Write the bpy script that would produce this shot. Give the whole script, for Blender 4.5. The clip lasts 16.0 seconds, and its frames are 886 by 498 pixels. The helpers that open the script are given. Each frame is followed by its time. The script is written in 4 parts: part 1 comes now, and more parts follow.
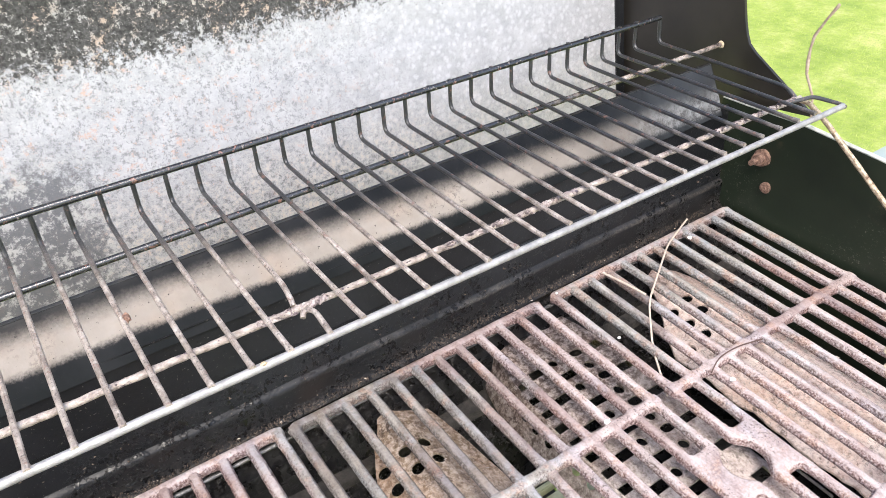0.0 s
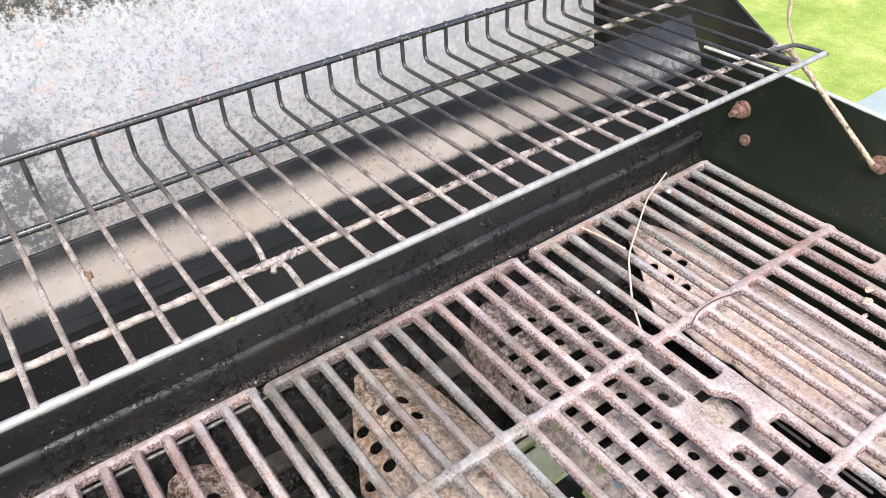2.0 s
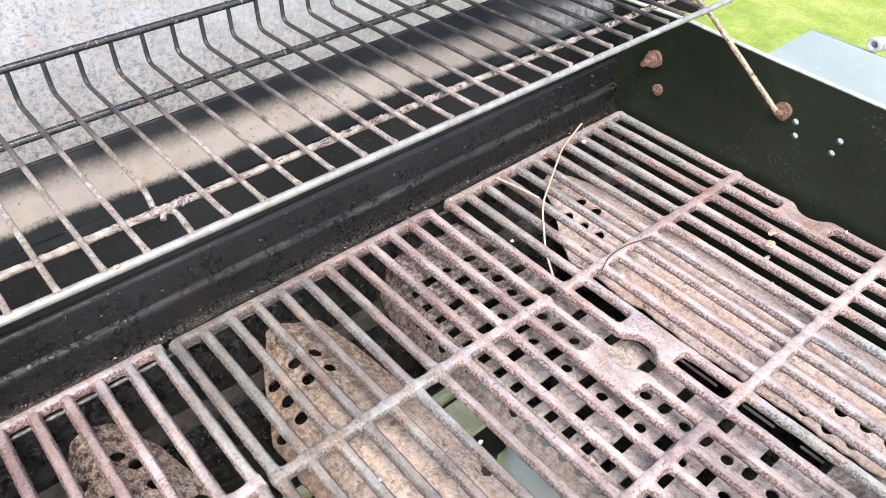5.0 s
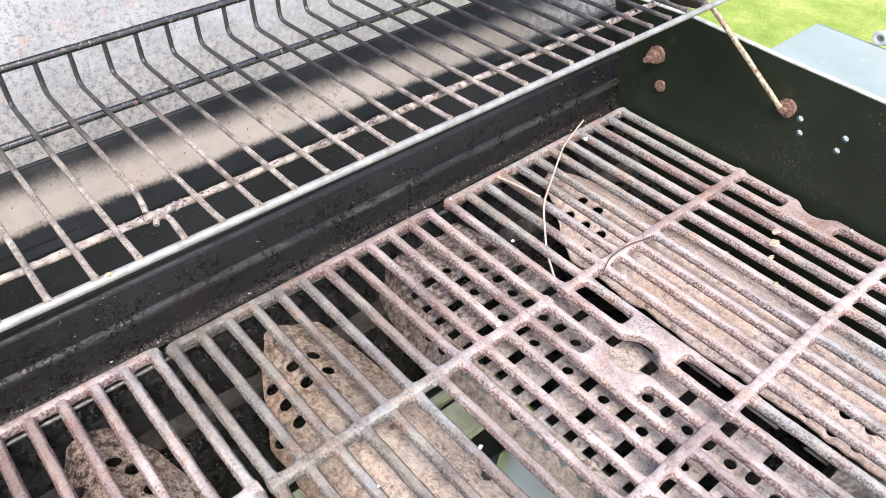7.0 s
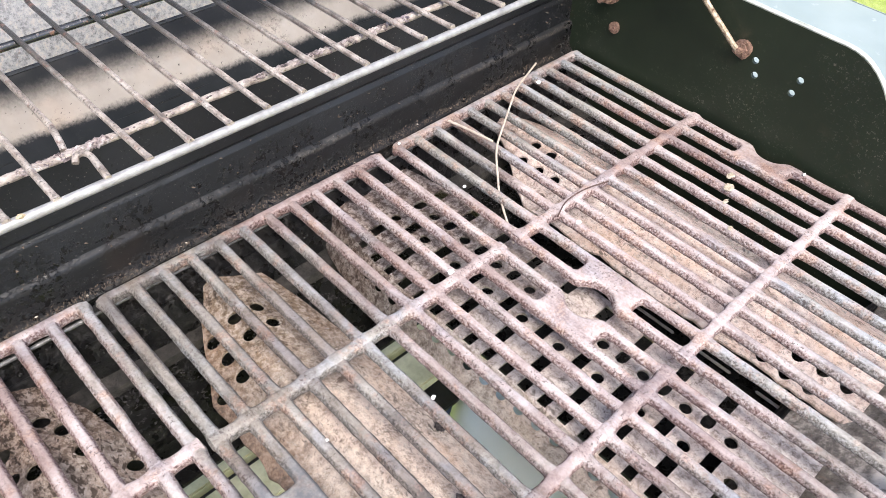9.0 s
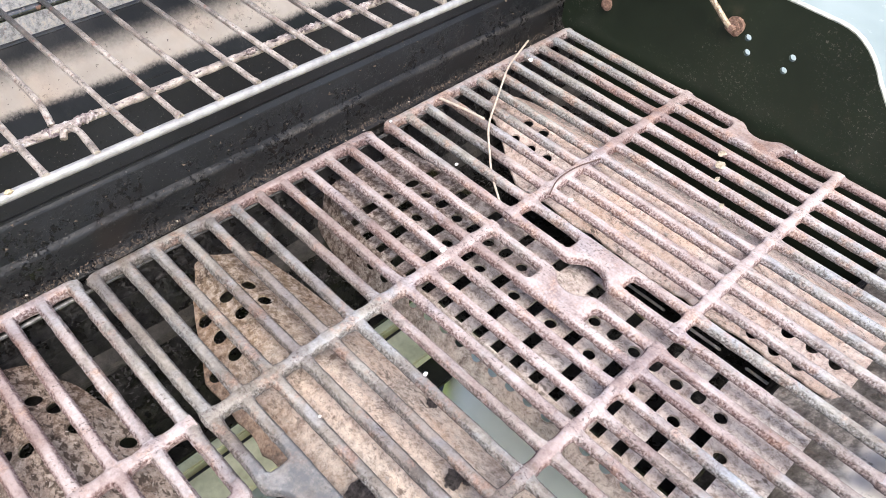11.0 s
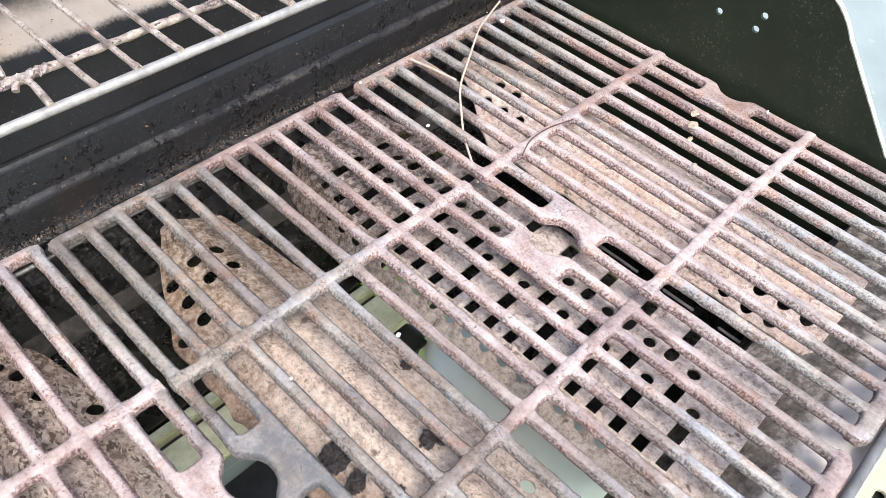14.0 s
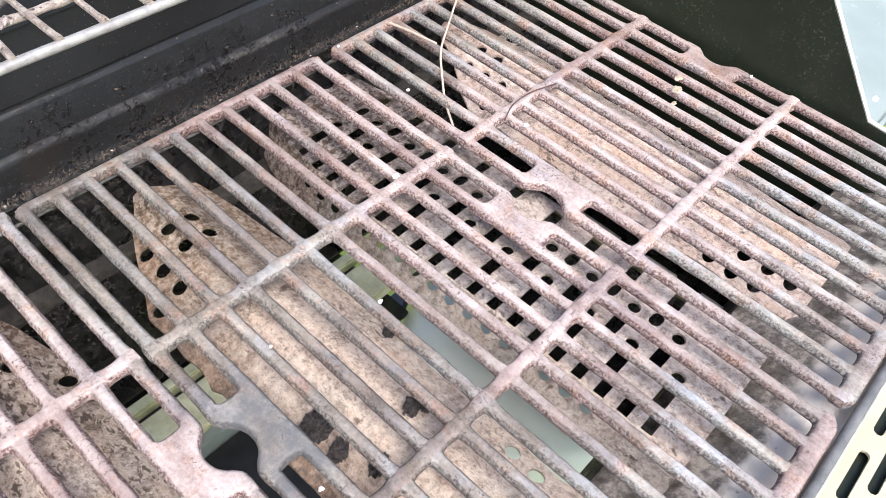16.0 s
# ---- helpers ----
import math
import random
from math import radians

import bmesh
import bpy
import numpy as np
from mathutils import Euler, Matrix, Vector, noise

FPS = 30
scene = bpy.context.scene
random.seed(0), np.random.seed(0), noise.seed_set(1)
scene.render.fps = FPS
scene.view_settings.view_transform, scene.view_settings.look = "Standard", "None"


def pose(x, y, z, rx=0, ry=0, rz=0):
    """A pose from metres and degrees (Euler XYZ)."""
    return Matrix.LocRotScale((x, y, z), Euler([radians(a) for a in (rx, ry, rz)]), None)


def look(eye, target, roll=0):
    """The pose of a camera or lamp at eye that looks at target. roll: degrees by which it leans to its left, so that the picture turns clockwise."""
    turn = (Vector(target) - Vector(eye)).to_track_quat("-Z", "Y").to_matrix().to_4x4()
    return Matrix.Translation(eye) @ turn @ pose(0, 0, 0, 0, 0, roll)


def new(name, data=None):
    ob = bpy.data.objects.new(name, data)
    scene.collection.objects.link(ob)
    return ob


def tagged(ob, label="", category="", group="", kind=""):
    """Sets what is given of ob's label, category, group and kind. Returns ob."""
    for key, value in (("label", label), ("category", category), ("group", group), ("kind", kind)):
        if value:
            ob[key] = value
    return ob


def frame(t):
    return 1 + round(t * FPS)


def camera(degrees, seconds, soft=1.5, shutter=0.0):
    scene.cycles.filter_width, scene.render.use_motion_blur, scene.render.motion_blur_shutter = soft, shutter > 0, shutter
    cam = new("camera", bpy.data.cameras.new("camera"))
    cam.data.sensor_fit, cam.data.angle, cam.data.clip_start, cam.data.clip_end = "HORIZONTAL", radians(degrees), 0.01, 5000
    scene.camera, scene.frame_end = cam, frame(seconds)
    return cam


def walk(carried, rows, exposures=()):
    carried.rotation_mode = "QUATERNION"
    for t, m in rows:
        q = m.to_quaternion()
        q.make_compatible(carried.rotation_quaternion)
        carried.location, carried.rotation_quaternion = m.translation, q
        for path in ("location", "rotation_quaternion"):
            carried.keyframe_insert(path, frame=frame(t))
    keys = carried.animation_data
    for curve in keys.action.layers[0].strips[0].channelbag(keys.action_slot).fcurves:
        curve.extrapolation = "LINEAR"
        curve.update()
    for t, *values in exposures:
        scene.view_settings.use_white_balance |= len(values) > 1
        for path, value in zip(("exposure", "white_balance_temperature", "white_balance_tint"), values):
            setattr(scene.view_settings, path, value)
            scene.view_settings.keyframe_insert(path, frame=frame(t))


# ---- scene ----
cam = camera(60.52, 16.0, soft=0.5)
PATH = [
    (0, (-0.1085, -0.3580, 1.3118), (0.0709, -0.0914, 1.0736), -1.47),
    (0.5, (-0.1059, -0.3588, 1.3092), (0.0742, -0.0957, 1.0677), -1.32),
    (1, (-0.1072, -0.3560, 1.3044), (0.0731, -0.0966, 1.0590), -1.29),
    (1.5, (-0.1045, -0.3557, 1.3000), (0.0761, -0.1005, 1.0505), -1.17),
    (2, (-0.1041, -0.3543, 1.2983), (0.0776, -0.1032, 1.0454), -0.97),
    (2.5, (-0.1072, -0.3562, 1.2951), (0.0769, -0.1102, 1.0390), -0.59),
    (3, (-0.0966, -0.3688, 1.2980), (0.0920, -0.1287, 1.0396), -0.00),
    (3.5, (-0.0955, -0.3687, 1.2917), (0.0974, -0.1341, 1.0314), 0.58),
    (4, (-0.0935, -0.3700, 1.2884), (0.1030, -0.1408, 1.0259), 1.14),
    (4.5, (-0.0932, -0.3727, 1.2884), (0.1056, -0.1474, 1.0243), 1.49),
    (5, (-0.0893, -0.3706, 1.2856), (0.1093, -0.1476, 1.0195), 1.61),
    (7.5, (-0.0779, -0.3613, 1.2861), (0.1173, -0.1408, 1.0154), 1.24),
    (8, (-0.0741, -0.3543, 1.2763), (0.1250, -0.1427, 1.0014), 2.17),
    (8.5, (-0.0760, -0.3491, 1.2691), (0.1270, -0.1490, 0.9885), 3.60),
    (9, (-0.0745, -0.3578, 1.2647), (0.1310, -0.1653, 0.9805), 4.50),
    (11.5, (-0.0762, -0.3591, 1.2619), (0.1273, -0.1765, 0.9699), 5.25),
    (12, (-0.0793, -0.3569, 1.2591), (0.1245, -0.1768, 0.9657), 5.45),
    (12.5, (-0.0828, -0.3643, 1.2550), (0.1214, -0.1863, 0.9608), 5.53),
    (13, (-0.0781, -0.3687, 1.2589), (0.1272, -0.1940, 0.9634), 5.93),
    (13.5, (-0.0813, -0.3616, 1.2560), (0.1247, -0.1899, 0.9592), 6.30),
    (14, (-0.0755, -0.3626, 1.2518), (0.1314, -0.1947, 0.9535), 6.71),
    (14.5, (-0.0809, -0.3533, 1.2490), (0.1270, -0.1900, 0.9488), 7.31),
    (15, (-0.0730, -0.3653, 1.2498), (0.1362, -0.2058, 0.9485), 7.75),
    (15.5, (-0.0725, -0.3627, 1.2471), (0.1369, -0.2068, 0.9440), 8.16),
    (16, (-0.0756, -0.3611, 1.2403), (0.1328, -0.2081, 0.9350), 8.42),
]
walk(cam, [(t, look(eye, target, roll)) for t, eye, target, roll in PATH])

# ---- world, light, exposure ----
world = bpy.data.worlds.new("world")
scene.world = world
world.use_nodes = True
wt = world.node_tree
wt.nodes.clear()
sky = wt.nodes.new("ShaderNodeTexSky")
sky.sky_type = "NISHITA"
sky.sun_disc = False
SUN_ELEV, SUN_AZ = 58.0, 205.0
sky.sun_elevation, sky.sun_rotation = radians(SUN_ELEV), radians(SUN_AZ)
sky.dust_density, sky.air_density = 3.0, 1.0
bg = wt.nodes.new("ShaderNodeBackground")
bg.inputs["Strength"].default_value = 0.15
wout = wt.nodes.new("ShaderNodeOutputWorld")
wt.links.new(sky.outputs[0], bg.inputs["Color"])
wt.links.new(bg.outputs[0], wout.inputs["Surface"])
sun_data = bpy.data.lights.new("sun", "SUN")
sun_data.energy, sun_data.angle, sun_data.color = 1.6, radians(30), (1.0, 0.955, 0.90)
sun = new("sun", sun_data)
az, el = radians(SUN_AZ), radians(SUN_ELEV)
sun_from = Vector((math.sin(az) * math.cos(el), math.cos(az) * math.cos(el), math.sin(el)))
sun.matrix_world = look(tuple(sun_from * 10), (0, 0, 0))
scene.view_settings.exposure = 1.39

# ---- materials ----


class Mat:
    """A small builder for node materials on world position, in metres."""

    def __init__(self, name):
        self.m = bpy.data.materials.new(name)
        self.m.use_nodes = True
        self.t = self.m.node_tree
        self.p = self.t.nodes["Principled BSDF"]
        self.geo = self.t.nodes.new("ShaderNodeNewGeometry")
        self.info = self.t.nodes.new("ShaderNodeObjectInfo")

    def node(self, kind, **inputs):
        n = self.t.nodes.new(kind)
        for k, v in inputs.items():
            self.put(n.inputs[k.replace("_", " ")], v)
        return n

    def put(self, socket, v):
        if isinstance(v, bpy.types.NodeSocket):
            self.t.links.new(v, socket)
        else:
            socket.default_value = v

    def pos(self, sx=1.0, sy=1.0, sz=1.0):
        mp = self.t.nodes.new("ShaderNodeMapping")
        mp.inputs["Scale"].default_value = (sx, sy, sz)
        self.t.links.new(self.geo.outputs["Position"], mp.inputs["Vector"])
        return mp.outputs[0]

    def noise(self, scale, detail=4.0, rough=0.6, vec=None, distort=0.0):
        n = self.t.nodes.new("ShaderNodeTexNoise")
        n.inputs["Scale"].default_value = scale
        n.inputs["Detail"].default_value = detail
        n.inputs["Roughness"].default_value = rough
        n.inputs["Distortion"].default_value = distort
        self.t.links.new(vec or self.geo.outputs["Position"], n.inputs["Vector"])
        return n.outputs["Fac"]

    def cells(self, scale, vec=None, feature="F1"):
        n = self.t.nodes.new("ShaderNodeTexVoronoi")
        n.feature = feature
        n.inputs["Scale"].default_value = scale
        self.t.links.new(vec or self.geo.outputs["Position"], n.inputs["Vector"])
        return n.outputs["Distance"]

    def ramp(self, fac, *stops):
        r = self.t.nodes.new("ShaderNodeValToRGB")
        e = r.color_ramp.elements
        while len(e) < len(stops):
            e.new(0.5)
        for el_, (p, c) in zip(e, stops):
            el_.position = p
            el_.color = (*c, 1) if isinstance(c, tuple) else (c, c, c, 1)
        self.put(r.inputs["Fac"], fac)
        return r.outputs["Color"]

    def mix(self, fac, a, b, how="MIX"):
        n = self.t.nodes.new("ShaderNodeMixRGB")
        n.blend_type = how
        self.put(n.inputs[0], fac)
        for s, v in ((n.inputs[1], a), (n.inputs[2], b)):
            self.put(s, (*v, 1) if isinstance(v, tuple) else v)
        return n.outputs[0]

    def math(self, op, a, b=0.0):
        n = self.t.nodes.new("ShaderNodeMath")
        n.operation = op
        self.put(n.inputs[0], a)
        self.put(n.inputs[1], b)
        return n.outputs[0]

    def axis(self, which):
        n = self.t.nodes.new("ShaderNodeSeparateXYZ")
        self.t.links.new(self.geo.outputs["Position"], n.inputs[0])
        return n.outputs["XYZ".index(which)]

    def span(self, v, a, b):
        """0 at a, 1 at b, clamped."""
        n = self.t.nodes.new("ShaderNodeMapRange")
        n.interpolation_type = "SMOOTHSTEP"
        self.put(n.inputs["Value"], v)
        n.inputs["From Min"].default_value, n.inputs["From Max"].default_value = a, b
        return n.outputs[0]

    def bump(self, height, strength=0.5, distance=0.001, under=None):
        n = self.t.nodes.new("ShaderNodeBump")
        n.inputs["Strength"].default_value = strength
        n.inputs["Distance"].default_value = distance
        self.put(n.inputs["Height"], height)
        if under is not None:
            self.t.links.new(under, n.inputs["Normal"])
        return n.outputs[0]

    def done(self, color, rough=0.6, metal=0.0, normal=None, spec=0.5):
        self.put(self.p.inputs["Base Color"], (*color, 1) if isinstance(color, tuple) else color)
        self.put(self.p.inputs["Roughness"], rough)
        self.put(self.p.inputs["Metallic"], metal)
        self.p.inputs["Specular IOR Level"].default_value = spec
        if normal is not None:
            self.t.links.new(normal, self.p.inputs["Normal"])
        return self.m


def cast_iron(name="rusty_cast_iron", rosy=0.0):
    """Cast iron: smooth worn tops, grey or bleached pink, over lumpy flanks of maroon rust and pale scale. Shading is
    painted in too: up-facing tops paler, flanks darker.
    """
    k = Mat(name)
    x, y = k.axis("X"), k.axis("Y")
    own = k.math("SUBTRACT", k.info.outputs["Random"], 0.5)
    left = k.math("MULTIPLY", k.math("SUBTRACT", 1.0, k.span(x, -0.03, 0.0)), 0.9)
    right = k.span(x, 0.08, 0.19)
    pink = k.math("MAXIMUM", left, right)
    pink = k.math("SUBTRACT", pink, k.math("MULTIPLY", k.math("MULTIPLY", k.span(x, -0.012, 0.0), k.span(x, 0.15, 0.06)), 0.4))
    pink = k.math("MULTIPLY", pink, k.math("SUBTRACT", 1.0, k.math("MULTIPLY", k.span(y, -0.25, -0.37), 0.7)))
    grey_end = k.math("MULTIPLY", k.span(y, -0.14, -0.05), k.span(x, 0.22, 0.25))
    pink = k.math("MULTIPLY", pink, k.math("SUBTRACT", 1.0, k.math("MULTIPLY", grey_end, 0.85)))
    pink = k.math("ADD", pink, k.math("MULTIPLY", own, 0.7))
    pink = k.math("ADD", pink, k.math("MULTIPLY", k.math("SUBTRACT", k.noise(16, 4, 0.65), 0.5), 1.4))
    pink = k.math("ADD", pink, k.math("MULTIPLY", k.math("SUBTRACT", k.noise(75, 4, 0.7, k.pos(1.0, 0.6, 1.0)), 0.5), 1.2))
    pink = k.span(k.math("ADD", pink, rosy), 0.1, 1.0)
    patch = k.noise(75, 4, 0.65, k.pos(1.4, 0.5, 1.4))
    fine = k.noise(420, 4, 0.7)
    mid = k.mix(0.4, patch, fine)
    # Split by normal Z: wear and rust, plus top-lit shading put into the colour.
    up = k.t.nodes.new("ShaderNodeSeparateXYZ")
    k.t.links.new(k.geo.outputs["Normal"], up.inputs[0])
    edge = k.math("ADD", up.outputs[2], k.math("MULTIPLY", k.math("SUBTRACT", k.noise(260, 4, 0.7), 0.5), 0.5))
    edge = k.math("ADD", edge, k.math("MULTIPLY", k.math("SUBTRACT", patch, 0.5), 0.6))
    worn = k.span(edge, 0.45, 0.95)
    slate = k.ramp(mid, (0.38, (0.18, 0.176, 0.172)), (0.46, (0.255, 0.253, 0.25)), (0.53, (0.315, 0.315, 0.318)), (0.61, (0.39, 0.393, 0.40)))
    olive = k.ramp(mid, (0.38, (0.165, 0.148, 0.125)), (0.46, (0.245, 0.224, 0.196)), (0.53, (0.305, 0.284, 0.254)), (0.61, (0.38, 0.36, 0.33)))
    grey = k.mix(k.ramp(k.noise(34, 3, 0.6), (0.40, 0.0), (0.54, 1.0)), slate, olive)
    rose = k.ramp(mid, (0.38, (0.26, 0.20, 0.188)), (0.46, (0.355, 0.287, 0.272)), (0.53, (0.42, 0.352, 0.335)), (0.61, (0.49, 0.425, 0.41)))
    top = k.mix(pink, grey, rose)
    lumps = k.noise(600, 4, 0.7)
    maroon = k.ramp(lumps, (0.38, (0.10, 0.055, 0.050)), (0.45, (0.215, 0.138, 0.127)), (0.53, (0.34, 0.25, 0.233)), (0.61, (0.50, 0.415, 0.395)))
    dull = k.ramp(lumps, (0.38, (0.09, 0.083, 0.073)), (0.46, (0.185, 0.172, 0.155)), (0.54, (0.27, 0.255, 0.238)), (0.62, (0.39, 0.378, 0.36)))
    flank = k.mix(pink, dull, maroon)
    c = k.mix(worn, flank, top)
    rusty = k.math("ADD", k.noise(46, 5, 0.75), k.math("MULTIPLY", k.math("MULTIPLY", k.span(x, 0.18, 0.27), k.span(y, -0.36, -0.28)), 0.035))
    c = k.mix(k.ramp(rusty, (0.545, 0.0), (0.66, 0.6)), c, k.ramp(lumps, (0.40, (0.17, 0.085, 0.06)), (0.50, (0.36, 0.215, 0.155)), (0.62, (0.55, 0.40, 0.31))))
    c = k.mix(k.ramp(k.noise(26, 4, 0.65, k.pos(1.5, 0.7, 1.0)), (0.36, 0.6), (0.46, 0.0)), c, k.mix(1.0, c, (0.80, 0.88, 0.98), "MULTIPLY"))
    crust = k.math("ADD", k.noise(13, 4, 0.6), k.math("MULTIPLY", own, 0.20))
    c = k.mix(k.ramp(crust, (0.50, 0.0), (0.62, 0.75)), c, k.mix(1.0, c, (0.62, 0.54, 0.52), "MULTIPLY"))
    c = k.mix(k.math("MULTIPLY", k.ramp(k.noise(520, 3, 0.7), (0.39, 0.8), (0.44, 0.0)), k.ramp(k.noise(48, 3, 0.6), (0.47, 0.0), (0.60, 1.0))), c, (0.085, 0.062, 0.058))
    burnt = k.math("MULTIPLY", k.math("MULTIPLY", k.span(x, -0.02, 0.005), k.span(x, 0.12, 0.03)), k.span(y, -0.40, -0.28))
    burnt = k.math("MULTIPLY", burnt, k.ramp(k.noise(30, 5, 0.7), (0.36, 0.35), (0.56, 1.0)))
    c = k.mix(burnt, c, k.mix(1.0, c, (0.76, 0.71, 0.68), "MULTIPLY"))
    sooted = k.math("MULTIPLY", k.math("MULTIPLY", k.span(x, -0.006, -0.001), k.span(x, 0.040, 0.026)), k.math("MULTIPLY", k.span(y, -0.250, -0.236), k.span(y, -0.165, -0.178)))
    c = k.mix(k.math("MULTIPLY", sooted, k.ramp(k.noise(90, 5, 0.75), (0.40, 0.95), (0.60, 0.35))), c, (0.11, 0.112, 0.118))
    h = k.mix(0.4, lumps, k.noise(230, 5, 0.75))
    rugged = k.t.nodes.new("ShaderNodeBump")
    rugged.inputs["Distance"].default_value = 0.0026
    k.put(rugged.inputs["Height"], h)
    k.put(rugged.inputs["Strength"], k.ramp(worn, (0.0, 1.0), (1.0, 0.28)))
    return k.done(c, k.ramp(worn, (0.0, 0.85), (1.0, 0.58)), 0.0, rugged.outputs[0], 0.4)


def rack_wire(name, dark):
    """Rack wire: enamel left black at the rear, burnt off to pale scale in front."""
    k = Mat(name)
    mid = k.noise(130, 4, 0.7)
    black = k.ramp(mid, (0.3, (0.008, 0.009, 0.011)), (0.7, (0.035, 0.036, 0.039)))
    pale = k.ramp(mid, (0.3, (0.13, 0.10, 0.085)), (0.5, (0.34, 0.285, 0.245)), (0.7, (0.56, 0.50, 0.45)))
    if dark:
        bare = k.math("MULTIPLY", k.span(k.axis("X"), 0.22, 0.40), k.math("SUBTRACT", 1.0, k.span(k.axis("Y"), 0.06, 0.085)))
        c = k.mix(k.math("MULTIPLY", bare, k.ramp(k.noise(120, 4, 0.7), (0.40, 0.2), (0.56, 0.95))), black, pale)
        c = k.mix(k.ramp(k.noise(300, 3, 0.6), (0.62, 0.0), (0.7, 0.5)), c, pale)
    else:
        y = k.math("ADD", k.axis("Y"), k.math("MULTIPLY", k.math("SUBTRACT", k.noise(60, 4, 0.7), 0.5), 0.09))
        y = k.math("ADD", y, k.math("MULTIPLY", k.axis("X"), 0.30))
        c = k.mix(k.span(y, -0.025, 0.06), pale, black)
    c = k.mix(k.ramp(k.noise(230, 3, 0.6), (0.60, 0.0), (0.68, 0.75)), c, (0.20, 0.10, 0.075))
    c = k.mix(k.ramp(k.noise(800, 2, 0.6), (0.32, 0.8), (0.44, 0.0)), c, (0.03, 0.025, 0.02))
    n = k.bump(k.noise(1000, 3, 0.7), 0.2 if dark else 0.7, 0.0006)
    return k.done(c, 0.2 if dark else 0.34, 0.1, n, 1.0)


def crusty():
    k = Mat("crusted_steel")
    mid = k.noise(160, 4, 0.7)
    c = k.ramp(mid, (0.36, (0.03, 0.025, 0.026)), (0.46, (0.15, 0.115, 0.115)), (0.55, (0.40, 0.33, 0.32)), (0.66, (0.68, 0.62, 0.61)))
    c = k.mix(k.ramp(k.noise(60, 3), (0.52, 0.0), (0.62, 0.6)), c, (0.20, 0.16, 0.20))
    n = k.bump(k.noise(420, 4, 0.75), 1.0, 0.003)
    return k.done(c, 0.6, 0.1, n)


def black_enamel():
    """Black paint: satin above, darker and tarred below, the lower fold greyed by wear and a painted highlight, with
    tar blisters and specks.
    """
    k = Mat("black_painted_steel")
    x, z = k.axis("X"), k.axis("Z")
    big = k.noise(9, 4, 0.6)
    c = k.ramp(big, (0.35, (0.006, 0.0065, 0.0075)), (0.7, (0.016, 0.017, 0.019)))
    wob = k.math("MULTIPLY", k.math("SUBTRACT", k.noise(40, 4, 0.7), 0.5), 0.005)
    zz = k.math("ADD", z, wob)
    # Lower fold: scattered wear, with its highlight painted in as grey.
    fold = k.math("MULTIPLY", k.span(zz, 0.9150, 0.9175), k.math("SUBTRACT", 1.0, k.span(zz, 0.9190, 0.9220)))
    rub_highlight = k.math("MULTIPLY", fold, k.math("MULTIPLY", k.ramp(k.noise(430, 5, 0.8), (0.44, 0.15), (0.60, 1.0)), k.ramp(k.noise(17, 3, 0.6), (0.38, 0.2), (0.62, 0.95))))
    c = k.mix(k.math("MULTIPLY", rub_highlight, k.math("ADD", 0.16, k.math("MULTIPLY", k.span(x, 0.02, 0.14), 0.5))), c, (0.14, 0.122, 0.104))
    # Darker tone below the lower fold.
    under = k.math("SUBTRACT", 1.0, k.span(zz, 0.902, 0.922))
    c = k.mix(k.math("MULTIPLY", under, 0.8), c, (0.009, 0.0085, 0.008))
    tar_zone = k.math("SUBTRACT", 1.0, k.span(zz, 0.918, 0.958))
    tar = k.math("MULTIPLY", k.ramp(k.noise(230, 5, 0.75), (0.495, 0.0), (0.54, 1.0)), k.math("MULTIPLY", tar_zone, k.ramp(k.noise(24, 4, 0.65), (0.44, 0.0), (0.56, 1.0))))
    c = k.mix(tar, c, (0.004, 0.004, 0.004))
    c = k.mix(k.ramp(k.noise(620, 2, 0.6), (0.68, 0.0), (0.72, 0.5)), c, (0.20, 0.18, 0.16))
    c = k.mix(k.ramp(k.noise(420, 2, 0.6), (0.66, 0.0), (0.70, 0.9)), c, (0.003, 0.003, 0.003))
    dust = k.math("MULTIPLY", k.ramp(k.noise(520, 5, 0.8), (0.50, 0.0), (0.62, 0.6)), k.math("MULTIPLY", k.math("SUBTRACT", 1.0, k.span(zz, 0.893, 0.905)), k.ramp(k.noise(34, 4, 0.7), (0.44, 0.0), (0.62, 1.0))))
    c = k.mix(dust, c, (0.14, 0.112, 0.092))
    c = k.mix(k.math("MULTIPLY", k.ramp(k.noise(11, 3, 0.6), (0.54, 0.0), (0.66, 0.3)), tar_zone), c, (0.03, 0.02, 0.015))
    n = k.bump(k.math("ADD", k.math("MULTIPLY", k.noise(300, 4, 0.7), 0.35), k.math("MULTIPLY", tar, 1.2)), 0.55, 0.0014)
    return k.done(c, k.mix(tar, k.ramp(k.noise(60, 4, 0.7), (0.3, 0.28), (0.7, 0.5)), (0.16, 0.16, 0.16)), 0.0, n, 0.32)


